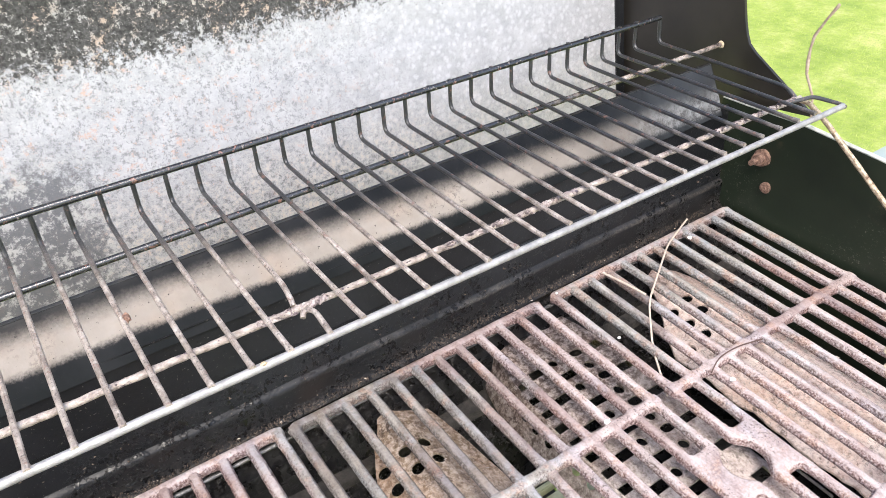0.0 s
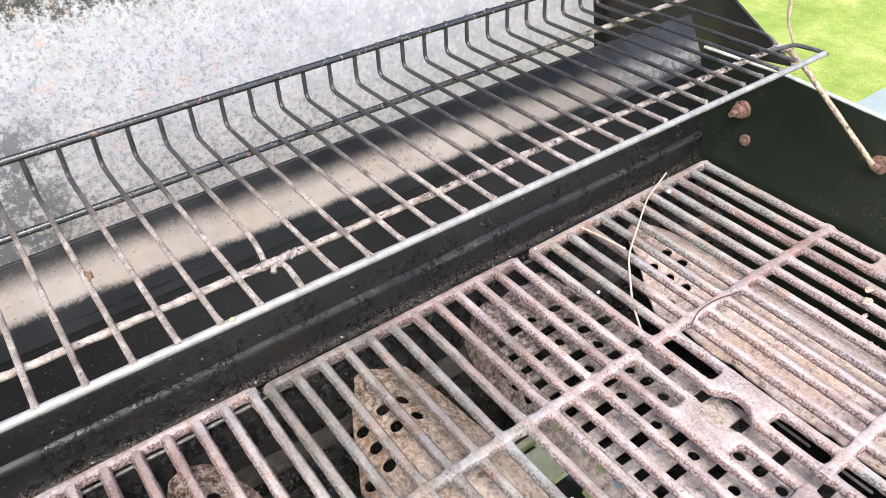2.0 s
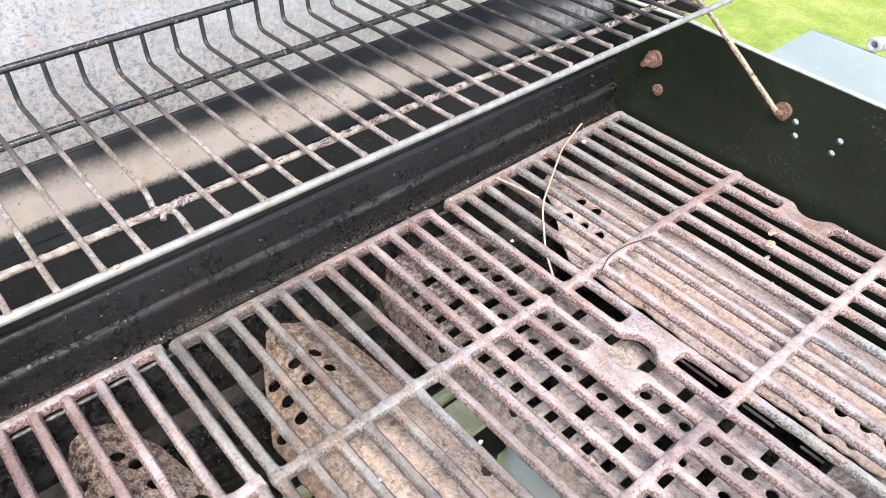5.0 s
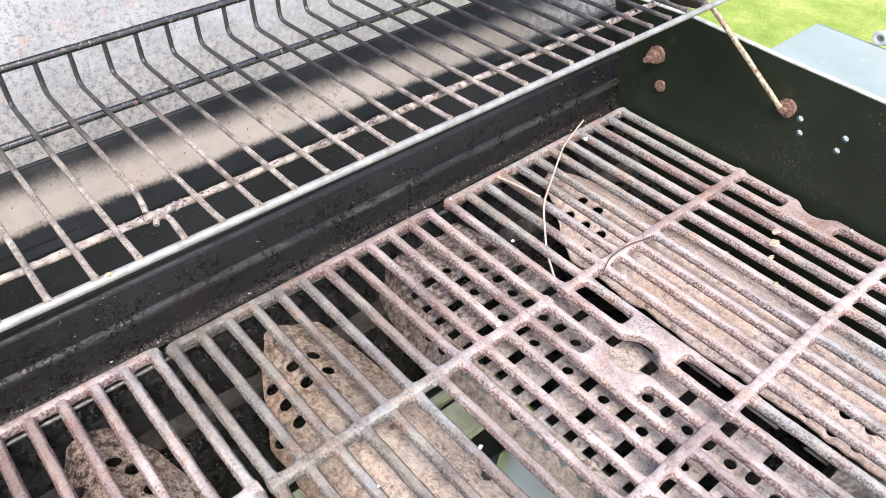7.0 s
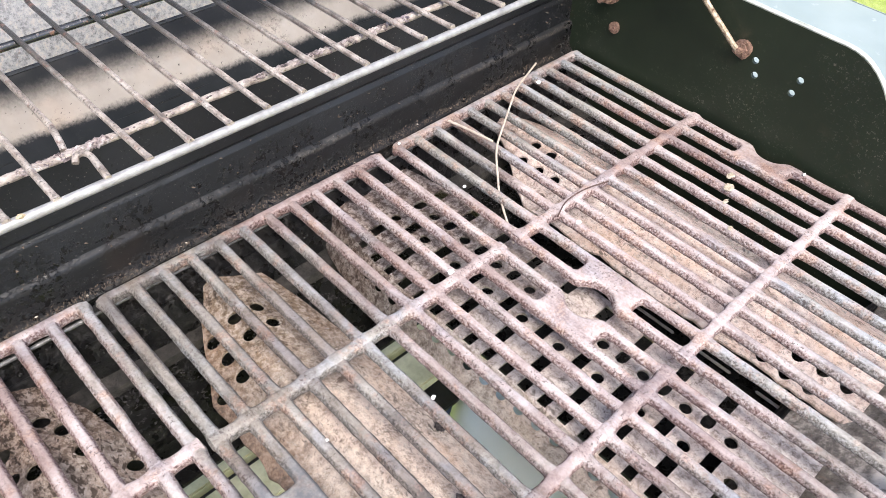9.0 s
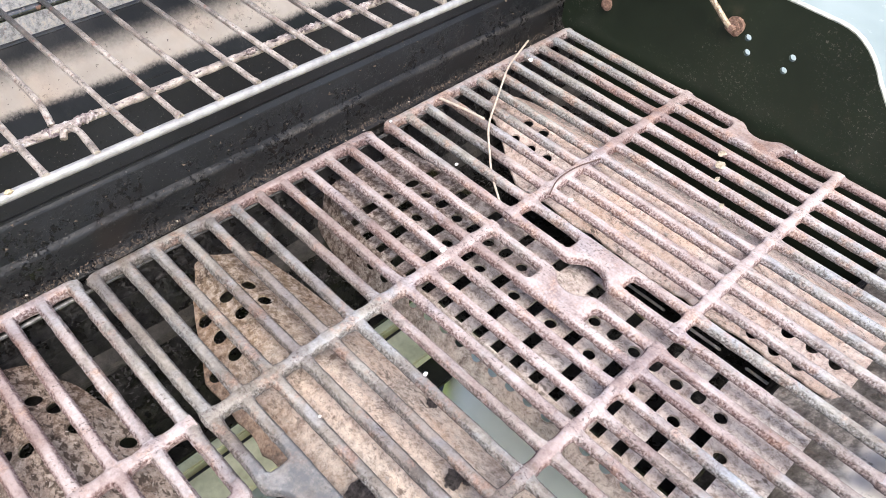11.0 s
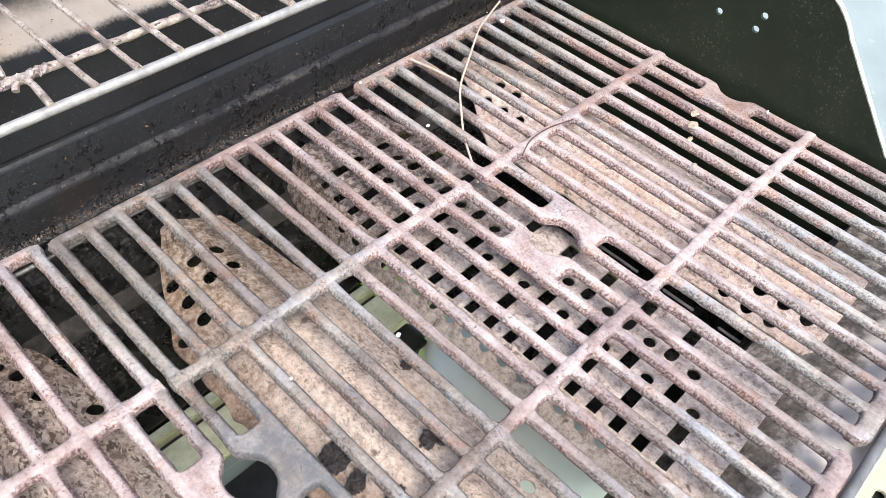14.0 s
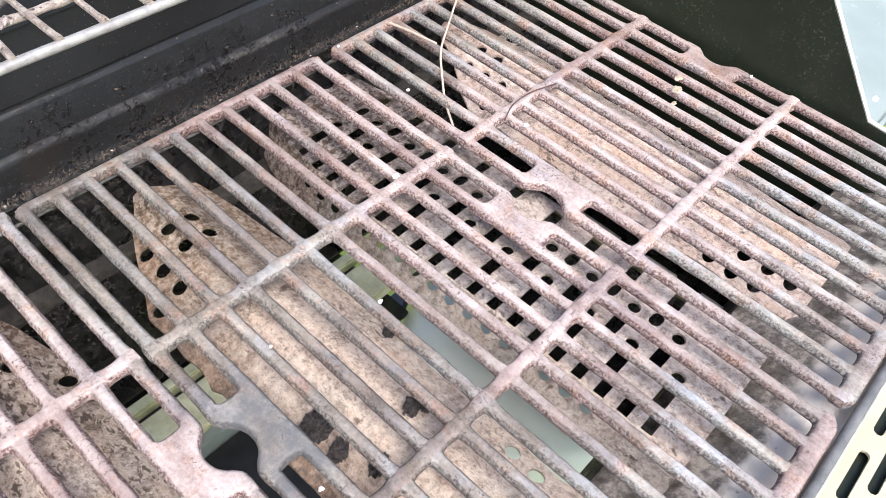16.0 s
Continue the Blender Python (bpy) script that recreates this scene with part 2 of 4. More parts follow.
def bleached_lip():
    k = Mat("heat_bleached_black_paint")
    s = k.math("ADD", k.axis("Z"), k.math("MULTIPLY", k.math("SUBTRACT", k.noise(55, 4, 0.7), 0.5), 0.005))
    s = k.math("ADD", s, k.math("MULTIPLY", k.math("SUBTRACT", k.noise(600, 3), 0.5), 0.004))
    s = k.math("ADD", s, k.math("MULTIPLY", k.axis("X"), 0.02))
    band = k.math("MULTIPLY", k.span(s, 1.0010, 1.0065), k.math("SUBTRACT", 1.0, k.span(s, 1.0135, 1.0275)))
    band = k.math("MULTIPLY", band, k.math("SUBTRACT", 1.0, k.math("MULTIPLY", k.span(k.math("ADD", k.axis("X"), k.math("MULTIPLY", k.noise(20, 4, 0.7), 0.15)), 0.22, 0.46), 0.5)))
    pale = k.ramp(k.noise(30, 4, 0.65), (0.3, (0.245, 0.214, 0.19)), (0.6, (0.305, 0.27, 0.243)), (0.8, (0.345, 0.315, 0.29)))
    pale = k.mix(k.ramp(k.noise(14, 4, 0.65), (0.48, 0.0), (0.7, 0.55)), pale, (0.36, 0.265, 0.205))
    # Far end: speckles, and a blue-grey sky sheen mixed into the colours.
    far = k.span(k.math("ADD", k.axis("X"), k.math("MULTIPLY", k.math("SUBTRACT", k.noise(30, 4, 0.7), 0.5), 0.12)), 0.29, 0.43)
    pale = k.mix(k.math("MULTIPLY", far, 0.8), pale, k.ramp(k.noise(150, 5, 0.8), (0.40, (0.05, 0.052, 0.056)), (0.50, (0.24, 0.25, 0.26)), (0.60, (0.42, 0.435, 0.45))))
    dark = k.ramp(k.noise(30, 4), (0.35, (0.004, 0.0045, 0.005)), (0.7, (0.012, 0.012, 0.013)))
    dark = k.mix(k.math("MULTIPLY", far, 0.5), dark, (0.05, 0.053, 0.057))
    c = k.mix(band, dark, pale)
    c = k.mix(k.math("MULTIPLY", k.ramp(k.noise(300, 5, 0.8), (0.52, 0.0), (0.60, 0.6)), k.ramp(k.noise(28, 4, 0.7), (0.54, 0.0), (0.68, 1.0))), c, (0.04, 0.036, 0.033))
    c = k.mix(k.ramp(k.noise(380, 3, 0.7), (0.66, 0.0), (0.70, 0.85)), c, (0.015, 0.013, 0.012))
    n = k.bump(k.noise(260, 4, 0.7), 0.2, 0.001)
    return k.done(c, k.ramp(band, (0.0, 0.36), (1.0, 0.62)), 0.0, n, 0.2)


def galvanised():
    """Zinc sheet: sooty with pale flakes at the top, heat-cleaned and speckled between, grimy at the low end, spangled at the far end."""
    k = Mat("corroded_galvanised_steel")
    x, z = k.axis("X"), k.axis("Z")
    wob = k.math("MULTIPLY", k.math("SUBTRACT", k.noise(16, 5, 0.7), 0.5), 0.05)
    zz = k.math("ADD", z, wob)
    xx = k.math("ADD", x, wob)
    fray = k.math("MULTIPLY", k.math("SUBTRACT", k.noise(230, 5, 0.8), 0.5), 0.10)
    top = k.span(k.math("ADD", zz, fray), 1.100, 1.114)
    left = k.math("SUBTRACT", 1.0, k.span(x, 0.04, 0.26))
    field = k.ramp(k.noise(60, 5, 0.7), (0.3, (0.35, 0.353, 0.368)), (0.5, (0.43, 0.433, 0.45)), (0.7, (0.51, 0.514, 0.53)))
    spangle = k.ramp(k.mix(0.5, k.cells(170), k.noise(150, 4, 0.75)), (0.34, 0.55), (0.50, 0.0))
    field = k.mix(k.math("MULTIPLY", spangle, k.math("SUBTRACT", 1.0, left)), field, (0.62, 0.625, 0.645))
    field = k.mix(k.math("MULTIPLY", k.ramp(k.noise(260, 6, 0.85), (0.44, 1.0), (0.48, 0.0)), k.math("ADD", k.math("MULTIPLY", left, 0.65), 0.25)), field, (0.23, 0.23, 0.24))
    field = k.mix(k.math("MULTIPLY", k.ramp(k.noise(430, 6, 0.85), (0.54, 0.0), (0.57, 0.5)), k.math("ADD", k.math("MULTIPLY", left, 0.7), 0.3)), field, (0.57, 0.565, 0.56))
    field = k.mix(k.math("MULTIPLY", k.ramp(k.noise(105, 6, 0.85), (0.57, 0.0), (0.625, 0.75)), left), field, (0.54, 0.36, 0.28))
    # grime behind the rack and a dark corner at the low end
    low = k.math("SUBTRACT", 1.0, k.span(zz, 0.975, 1.035))
    low = k.math("MULTIPLY", low, k.math("SUBTRACT", 1.0, k.math("MULTIPLY", k.span(x, 0.12, 0.30), 0.55)))
    corner = k.math("MULTIPLY", k.math("SUBTRACT", 1.0, k.span(k.math("ADD", zz, fray), 1.03, 1.065)), k.math("SUBTRACT", 1.0, k.span(k.math("ADD", xx, fray), -0.075, -0.035)))
    grime = k.ramp(k.noise(230, 5, 0.8), (0.40, (0.08, 0.078, 0.08)), (0.45, (0.30, 0.298, 0.305)), (0.53, (0.46, 0.455, 0.46)), (0.585, (0.62, 0.54, 0.46)))
    c = k.mix(k.math("MULTIPLY", low, 0.6), field, grime)
    c = k.mix(k.math("MULTIPLY", corner, 0.9), c, k.mix(k.ramp(k.noise(75, 6, 0.8), (0.50, 0.0), (0.58, 1.0)), (0.13, 0.132, 0.14), (0.47, 0.465, 0.45)))
    flakes = k.ramp(k.noise(170, 6, 0.85), (0.545, 0.0), (0.575, 1.0))
    dark = k.ramp(k.noise(420, 4, 0.75), (0.35, (0.018, 0.017, 0.016)), (0.5, (0.055, 0.053, 0.051)), (0.65, (0.11, 0.107, 0.103)))
    warm = k.ramp(k.noise(45, 3, 0.6), (0.45, (0.46, 0.45, 0.43)), (0.62, (0.50, 0.39, 0.31)))
    c = k.mix(top, c, k.mix(k.math("MULTIPLY", flakes, 0.85), dark, warm))
    n = k.bump(k.noise(330, 5, 0.75), 0.4, 0.001)
    return k.done(c, k.ramp(k.noise(120, 3), (0.3, 0.45), (0.7, 0.65)), 0.25, n)


def olive_panel():
    k = Mat("dark_green_black_enamel")
    c = k.ramp(k.noise(8, 4), (0.3, (0.012, 0.016, 0.011)), (0.7, (0.022, 0.030, 0.018)))
    dirt = k.math("MULTIPLY", k.ramp(k.noise(420, 5, 0.8), (0.58, 0.0), (0.64, 0.5)), k.ramp(k.noise(16, 3), (0.48, 0.0), (0.66, 1.0)))
    c = k.mix(dirt, c, (0.22, 0.19, 0.16))
    c = k.mix(k.math("MULTIPLY", k.ramp(k.noise(45, 4, 0.7), (0.55, 0.0), (0.7, 0.5)), k.ramp(k.noise(13, 2), (0.5, 0.0), (0.6, 1.0))), c, (0.08, 0.06, 0.04))
    n = k.bump(k.noise(350, 3, 0.6), 0.12, 0.0008)
    return k.done(c, k.ramp(k.noise(30, 3), (0.3, 0.30), (0.7, 0.45)), 0.0, n, 0.26)


def rusted_sheet(name, tone):
    k = Mat(name)
    big = k.noise(22, 4, 0.6)
    mid = k.noise(170, 6, 0.8)
    tones = {
        "tan": (((0.31, 0.25, 0.21), (0.60, 0.51, 0.44), (0.78, 0.695, 0.62)), ((0.36, 0.27, 0.215), (0.67, 0.545, 0.46), (0.81, 0.70, 0.60))),
        "smoked": (((0.20, 0.165, 0.145), (0.47, 0.40, 0.355), (0.65, 0.58, 0.53)), ((0.25, 0.185, 0.155), (0.53, 0.425, 0.365), (0.68, 0.58, 0.515))),
        "dark": (((0.26, 0.215, 0.196), (0.53, 0.468, 0.435), (0.70, 0.64, 0.60)), ((0.31, 0.245, 0.222), (0.60, 0.505, 0.46), (0.75, 0.665, 0.615))),
        "pink": (((0.43, 0.335, 0.30), (0.72, 0.60, 0.55), (0.82, 0.73, 0.69)), ((0.46, 0.31, 0.255), (0.74, 0.59, 0.525), (0.82, 0.72, 0.665))),
    }
    a, b = (k.ramp(mid, *zip((0.36, 0.5, 0.66), cols)) for cols in tones[tone])
    c = k.mix(k.ramp(big, (0.42, 0.0), (0.58, 1.0)), a, b)
    ochre = {"tan": 0.5, "pink": 0.5, "dark": 0.2, "smoked": 0.3}[tone]
    c = k.mix(k.ramp(k.noise(20, 5, 0.7, k.pos(1.6, 0.5, 1.0), 0.6), (0.50, 0.0), (0.66, ochre)), c, (0.60, 0.40, 0.27))
    c = k.mix(k.ramp(k.noise(30, 6, 0.8, k.pos(1.3, 0.6, 1.0), 0.5), (0.54, 0.0), (0.68, 0.4)), c, (0.34, 0.23, 0.18))
    c = k.mix(k.ramp(k.noise(55, 5, 0.8, distort=0.5), (0.60, 0.0), (0.66, 0.8)), c, (0.13, 0.09, 0.072))
    pocks = k.ramp(k.noise(480, 5, 0.8, k.pos(1.0, 0.65, 1.0)), (0.41, 0.75), (0.465, 0.0))
    c = k.mix(k.math("MULTIPLY", pocks, k.ramp(k.noise(60, 4, 0.7), (0.36, 0.35), (0.62, 1.0))), c, (0.17, 0.125, 0.105))
    c = k.mix(k.ramp(k.noise(360, 4, 0.8), (0.58, 0.0), (0.66, 0.5)), c, (0.72, 0.66, 0.61))
    flecks = k.ramp(k.noise(290, 3, 0.6, k.pos(1.1, 0.6, 1.0), 0.4), (0.41, 0.9), (0.47, 0.0))
    where = {"tan": (0.52, 0.68), "smoked": (0.34, 0.50), "dark": (0.52, 0.66), "pink": (0.52, 0.66)}[tone]
    c = k.mix(k.math("MULTIPLY", flecks, k.ramp(k.noise(24, 4, 0.65), (where[0], 0.0), (where[1], 1.0))), c, (0.10, 0.075, 0.06))
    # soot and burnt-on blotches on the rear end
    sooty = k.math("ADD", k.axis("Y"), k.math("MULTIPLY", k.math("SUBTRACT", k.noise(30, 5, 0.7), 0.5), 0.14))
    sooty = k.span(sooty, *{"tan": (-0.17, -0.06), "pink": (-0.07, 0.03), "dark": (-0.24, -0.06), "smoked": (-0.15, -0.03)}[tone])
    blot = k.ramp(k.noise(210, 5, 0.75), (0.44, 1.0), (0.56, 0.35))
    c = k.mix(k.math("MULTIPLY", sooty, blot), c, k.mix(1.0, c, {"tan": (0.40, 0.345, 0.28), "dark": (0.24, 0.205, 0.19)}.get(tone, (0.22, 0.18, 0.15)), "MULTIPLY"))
    if tone == "tan":
        eave = k.math("ADD", k.axis("X"), k.math("MULTIPLY", k.math("SUBTRACT", k.noise(45, 5, 0.75), 0.5), 0.05))
        c = k.mix(k.math("MULTIPLY", k.span(eave, 0.044, 0.024), 0.75), c, k.ramp(k.noise(160, 5, 0.8), (0.40, (0.08, 0.055, 0.045)), (0.5, (0.25, 0.155, 0.105)), (0.60, (0.46, 0.33, 0.245))))
    n = k.bump(k.mix(0.5, k.noise(130, 6, 0.8), k.noise(620, 4, 0.75)), 1.0, 0.0032)
    return k.done(c, 0.85, 0.0, n, 0.25)


def char_floor():
    k = Mat("charred_greasy_steel")
    c = k.ramp(k.noise(70, 6, 0.75), (0.40, (0.006, 0.0055, 0.0055)), (0.58, (0.020, 0.0185, 0.018)), (0.68, (0.07, 0.062, 0.057)), (0.78, (0.19, 0.165, 0.15)))
    lumps = k.ramp(k.noise(260, 5, 0.75), (0.48, 0.0), (0.60, 1.0))
    n = k.bump(k.math("ADD", k.noise(90, 6, 0.8), k.math("MULTIPLY", lumps, 0.5)), 1.0, 0.005)
    return k.done(c, k.ramp(k.noise(80, 4), (0.42, 0.16), (0.58, 0.55)), 0.0, n, 0.5)


def simple(name, a, b, scale=60, rough=0.6, metal=0.0, strength=0.3, dist=0.001):
    k = Mat(name)
    c = k.ramp(k.noise(scale, 4, 0.65), (0.3, a), (0.7, b))
    n = k.bump(k.noise(scale * 6, 3, 0.6), strength, dist)
    return k.done(c, rough, metal, n)


def ash_ledge():
    """Sooty sheet with a heat-bleached, ash-dusted band along the front wall."""
    k = Mat("ash_dusted_steel")
    y = k.math("ADD", k.axis("Y"), k.math("MULTIPLY", k.math("SUBTRACT", k.noise(38, 4, 0.65), 0.5), 0.030))
    band = k.span(y, -0.383, -0.394)
    ash = k.ramp(k.noise(40, 4, 0.65), (0.3, (0.60, 0.54, 0.48)), (0.55, (0.72, 0.665, 0.605)), (0.8, (0.77, 0.73, 0.68)))
    soot = k.ramp(k.noise(60, 5, 0.75), (0.36, (0.055, 0.048, 0.042)), (0.5, (0.15, 0.133, 0.12)), (0.64, (0.42, 0.375, 0.335)))
    c = k.mix(band, soot, ash)
    c = k.mix(k.ramp(k.noise(90, 4, 0.7, distort=0.6), (0.60, 0.0), (0.68, 0.8)), c, (0.16, 0.12, 0.10))
    n = k.bump(k.noise(300, 4, 0.7), 0.5, 0.001)
    return k.done(c, 0.8, 0.0, n, 0.3)


def shelf_paint():
    k = Mat("grey_green_satin_paint")
    c = k.ramp(k.noise(12, 3), (0.3, (0.235, 0.28, 0.26)), (0.7, (0.30, 0.345, 0.325)))
    c = k.mix(k.ramp(k.noise(70, 3, 0.6), (0.66, 0.0), (0.72, 0.5)), c, (0.45, 0.46, 0.45))
    return k.done(c, 0.38, 0.0, k.bump(k.noise(500, 2), 0.08, 0.0005), 0.6)


def cream_strip():
    k = Mat("cream_zinc_plate")
    c = k.ramp(k.noise(18, 4, 0.6), (0.3, (0.44, 0.40, 0.27)), (0.5, (0.52, 0.47, 0.33)), (0.72, (0.55, 0.46, 0.38)))
    c = k.mix(k.ramp(k.noise(150, 3), (0.62, 0.0), (0.72, 0.3)), c, (0.40, 0.34, 0.26))
    return k.done(c, 0.42, 0.2, k.bump(k.noise(400, 3), 0.1, 0.0006))


def lawn():
    k = Mat("mown_grass")
    c = k.ramp(k.noise(5, 6, 0.75), (0.34, (0.21, 0.31, 0.05)), (0.5, (0.35, 0.44, 0.085)), (0.66, (0.53, 0.56, 0.19)))
    c = k.mix(k.ramp(k.noise(55, 4, 0.7), (0.45, 0.0), (0.65, 0.6)), c, (0.30, 0.36, 0.11))
    n = k.bump(k.noise(120, 4, 0.7), 0.8, 0.02)
    return k.done(c, 0.8, 0.0, n, 0.2)


def blade_mat():
    k = Mat("grass_blade")
    r = k.geo.outputs["Random Per Island"]
    c = k.ramp(r, (0.0, (0.32, 0.41, 0.065)), (0.5, (0.39, 0.47, 0.095)), (1.0, (0.50, 0.55, 0.17)))
    return k.done(c, 0.6, 0.0, None, 0.3)


RAILMAT = simple("worn_plated_rail", (0.22, 0.21, 0.205), (0.40, 0.39, 0.385), 150, 0.42, 0.25, 0.5, 0.0006)
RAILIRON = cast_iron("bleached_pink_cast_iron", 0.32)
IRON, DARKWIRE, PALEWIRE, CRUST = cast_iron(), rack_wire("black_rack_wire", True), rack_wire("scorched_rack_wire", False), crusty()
RODCRUST = simple("scaled_pale_rod", (0.16, 0.125, 0.11), (0.54, 0.47, 0.43), 210, 0.45, 0.1, 0.8, 0.001)
BLACK, LIP, GALV, OLIVE = black_enamel(), bleached_lip(), galvanised(), olive_panel()
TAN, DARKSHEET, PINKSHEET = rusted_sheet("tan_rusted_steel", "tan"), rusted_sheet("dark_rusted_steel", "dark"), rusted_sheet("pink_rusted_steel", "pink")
CHAR, ASH, SHELF, CREAM = char_floor(), ash_ledge(), shelf_paint(), cream_strip()
RUST = simple("rusty_bolt_steel", (0.09, 0.045, 0.035), (0.52, 0.32, 0.23), 330, 0.75, 0.1, 1.0, 0.002)
RODMAT = simple("rust_flecked_plated_rod", (0.10, 0.045, 0.02), (0.66, 0.55, 0.40), 330, 0.45, 0.3, 0.5, 0.0006)
TWIG = simple("dry_twig", (0.24, 0.17, 0.12), (0.46, 0.37, 0.29), 200, 0.8)
STRAW = simple("pale_straw", (0.42, 0.34, 0.27), (0.62, 0.53, 0.44), 200, 0.7)
BROWNSTALK = simple("brown_stalk", (0.05, 0.025, 0.02), (0.12, 0.07, 0.055), 200, 0.7)
CHALK = simple("white_flake", (0.72, 0.70, 0.66), (0.88, 0.87, 0.84), 300, 0.8)
OCHRE = simple("ochre_crumb", (0.40, 0.30, 0.18), (0.74, 0.62, 0.44), 400, 0.85, 0, 0.8)
LEAFCHIP = simple("cream_leaf_crumb", (0.22, 0.165, 0.11), (0.60, 0.53, 0.41), 420, 0.8, 0, 0.6)
ASHCHIP = simple("beige_ash_flake", (0.28, 0.23, 0.20), (0.62, 0.55, 0.49), 400, 0.85, 0, 0.8)
CINDER = simple("black_cinder", (0.012, 0.011, 0.012), (0.20, 0.175, 0.18), 420, 0.5, 0, 1.0, 0.004)
GRIT = simple("brown_grit", (0.025, 0.018, 0.014), (0.16, 0.118, 0.085), 350, 0.9)
TANKMAT = simple("pale_grey_green_enamel", (0.76, 0.78, 0.72), (0.83, 0.85, 0.79), 20, 0.35, 0, 0.05)
TIMBER = simple("weathered_green_timber", (0.52, 0.51, 0.32), (0.82, 0.80, 0.56), 60, 0.8)
HOSE = simple("grey_ribbed_hose", (0.40, 0.41, 0.41), (0.58, 0.59, 0.59), 40, 0.5)
SEAL = simple("dull_black_rubber", (0.012, 0.013, 0.016), (0.03, 0.032, 0.036), 40, 0.5)
EDGE = simple("pale_edge_metal", (0.30, 0.32, 0.28), (0.62, 0.62, 0.55), 120, 0.5, 0.2)
GLOSSY = simple("greasy_black_enamel", (0.006, 0.006, 0.006), (0.03, 0.028, 0.027), 90, 0.2, 0, 0.25, 0.0006)
GLEAM = simple("greasy_worn_steel", (0.02, 0.02, 0.02), (0.20, 0.195, 0.19), 170, 0.22, 0.3, 0.4, 0.0008)
RIMPAINT = simple("dusty_grey_black_paint", (0.07, 0.072, 0.075), (0.17, 0.172, 0.175), 60, 0.5, 0, 0.3)
LIDSIDE = simple("brown_black_enamel", (0.010, 0.0085, 0.007), (0.028, 0.023, 0.018), 12, 0.4, 0, 0.15)
SOOTLEDGE = simple("sooty_folded_steel", (0.008, 0.0075, 0.007), (0.085, 0.075, 0.066), 150, 0.55, 0.0, 0.9, 0.003)
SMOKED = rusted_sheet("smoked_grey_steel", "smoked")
LAWN, BLADE = lawn(), blade_mat()

# ---- mesh helpers (all lengths in decimetres, turned into metres on linking) ----
DM = 0.1


def empty(name, label, category, group="", kind=""):
    return tagged(new(name), label, category, group, kind)


def mesh_of(name, bm, material, smooth=True):
    me = bpy.data.meshes.new(name)
    bmesh.ops.scale(bm, vec=(DM, DM, DM), verts=bm.verts)
    bmesh.ops.recalc_face_normals(bm, faces=bm.faces)
    bm.to_mesh(me)
    bm.free()
    me.materials.append(material)
    if smooth:
        me.polygons.foreach_set("use_smooth", [True] * len(me.polygons))
        me.set_sharp_from_angle(angle=radians(42))
    return me


def part(name, bm, material, parent=None, label="", smooth=True):
    ob = new(name, mesh_of(name, bm, material, smooth))
    if parent is not None:
        ob.parent = parent
    return tagged(ob, label)


def thing(name, bm, material, label, category, group="", kind="", smooth=True):
    return tagged(part(name, bm, material, None, "", smooth), label, category, group, kind)


def tube(path, radius, sides=10, bm=None, rough=0.0, seed=0.0, caps=True):
    """A round bar along a path of points, with an uneven skin where rough is given."""
    bm = bm or bmesh.new()
    pts = [Vector(p) for p in path]
    rings, prev = [], None
    for i, p in enumerate(pts):
        d = (pts[min(i + 1, len(pts) - 1)] - pts[max(i - 1, 0)]).normalized()
        if prev is None:
            prev = d.orthogonal().normalized()
        side = (prev - d * prev.dot(d)).normalized()
        up = d.cross(side)
        prev = side
        r = radius[i] if isinstance(radius, (list, tuple)) else radius
        ring = []
        for k in range(sides):
            a = 2 * math.pi * k / sides
            w = r
            if rough:
                q = (p + (side * math.cos(a) + up * math.sin(a)) * r) * 17 + Vector((seed, 0, 0))
                w = r * (1 + rough * noise.noise(q))
            ring.append(bm.verts.new(p + (side * math.cos(a) + up * math.sin(a)) * w))
        rings.append(ring)
    for a, b in zip(rings, rings[1:]):
        for k in range(sides):
            bm.faces.new((a[k], a[(k + 1) % sides], b[(k + 1) % sides], b[k]))
    if caps:
        bm.faces.new(rings[0][::-1])
        bm.faces.new(rings[-1])
    return bm


def bend(points, radius=0.08, steps=4, fine=0.0):
    """A polyline with its corners rounded; fine: the longest straight step."""
    pts = [Vector(p) for p in points]
    out = [pts[0]]
    for a, b, c in zip(pts, pts[1:], pts[2:]):
        ra, rc = min(radius, (a - b).length * 0.45), min(radius, (c - b).length * 0.45)
        s, e = b + (a - b).normalized() * ra, b + (c - b).normalized() * rc
        for i in range(steps + 1):
            t = i / steps
            out.append(s * (1 - t) ** 2 + b * 2 * t * (1 - t) + e * t * t)
    out.append(pts[-1])
    if fine:
        full = [out[0]]
        for a, b in zip(out, out[1:]):
            n = max(1, int((b - a).length / fine))
            full += [a.lerp(b, (i + 1) / n) for i in range(n)]
        out = full
    return out


def loft(sections, closed_ends=True, bm=None):
    """Rings of equal count joined into a skin."""
    bm = bm or bmesh.new()
    rings = [[bm.verts.new(p) for p in s] for s in sections]
    n = len(rings[0])
    for a, b in zip(rings, rings[1:]):
        for k in range(n):
            bm.faces.new((a[k], a[(k + 1) % n], b[(k + 1) % n], b[k]))
    if closed_ends:
        bm.faces.new(rings[0][::-1])
        bm.faces.new(rings[-1])
    return bm


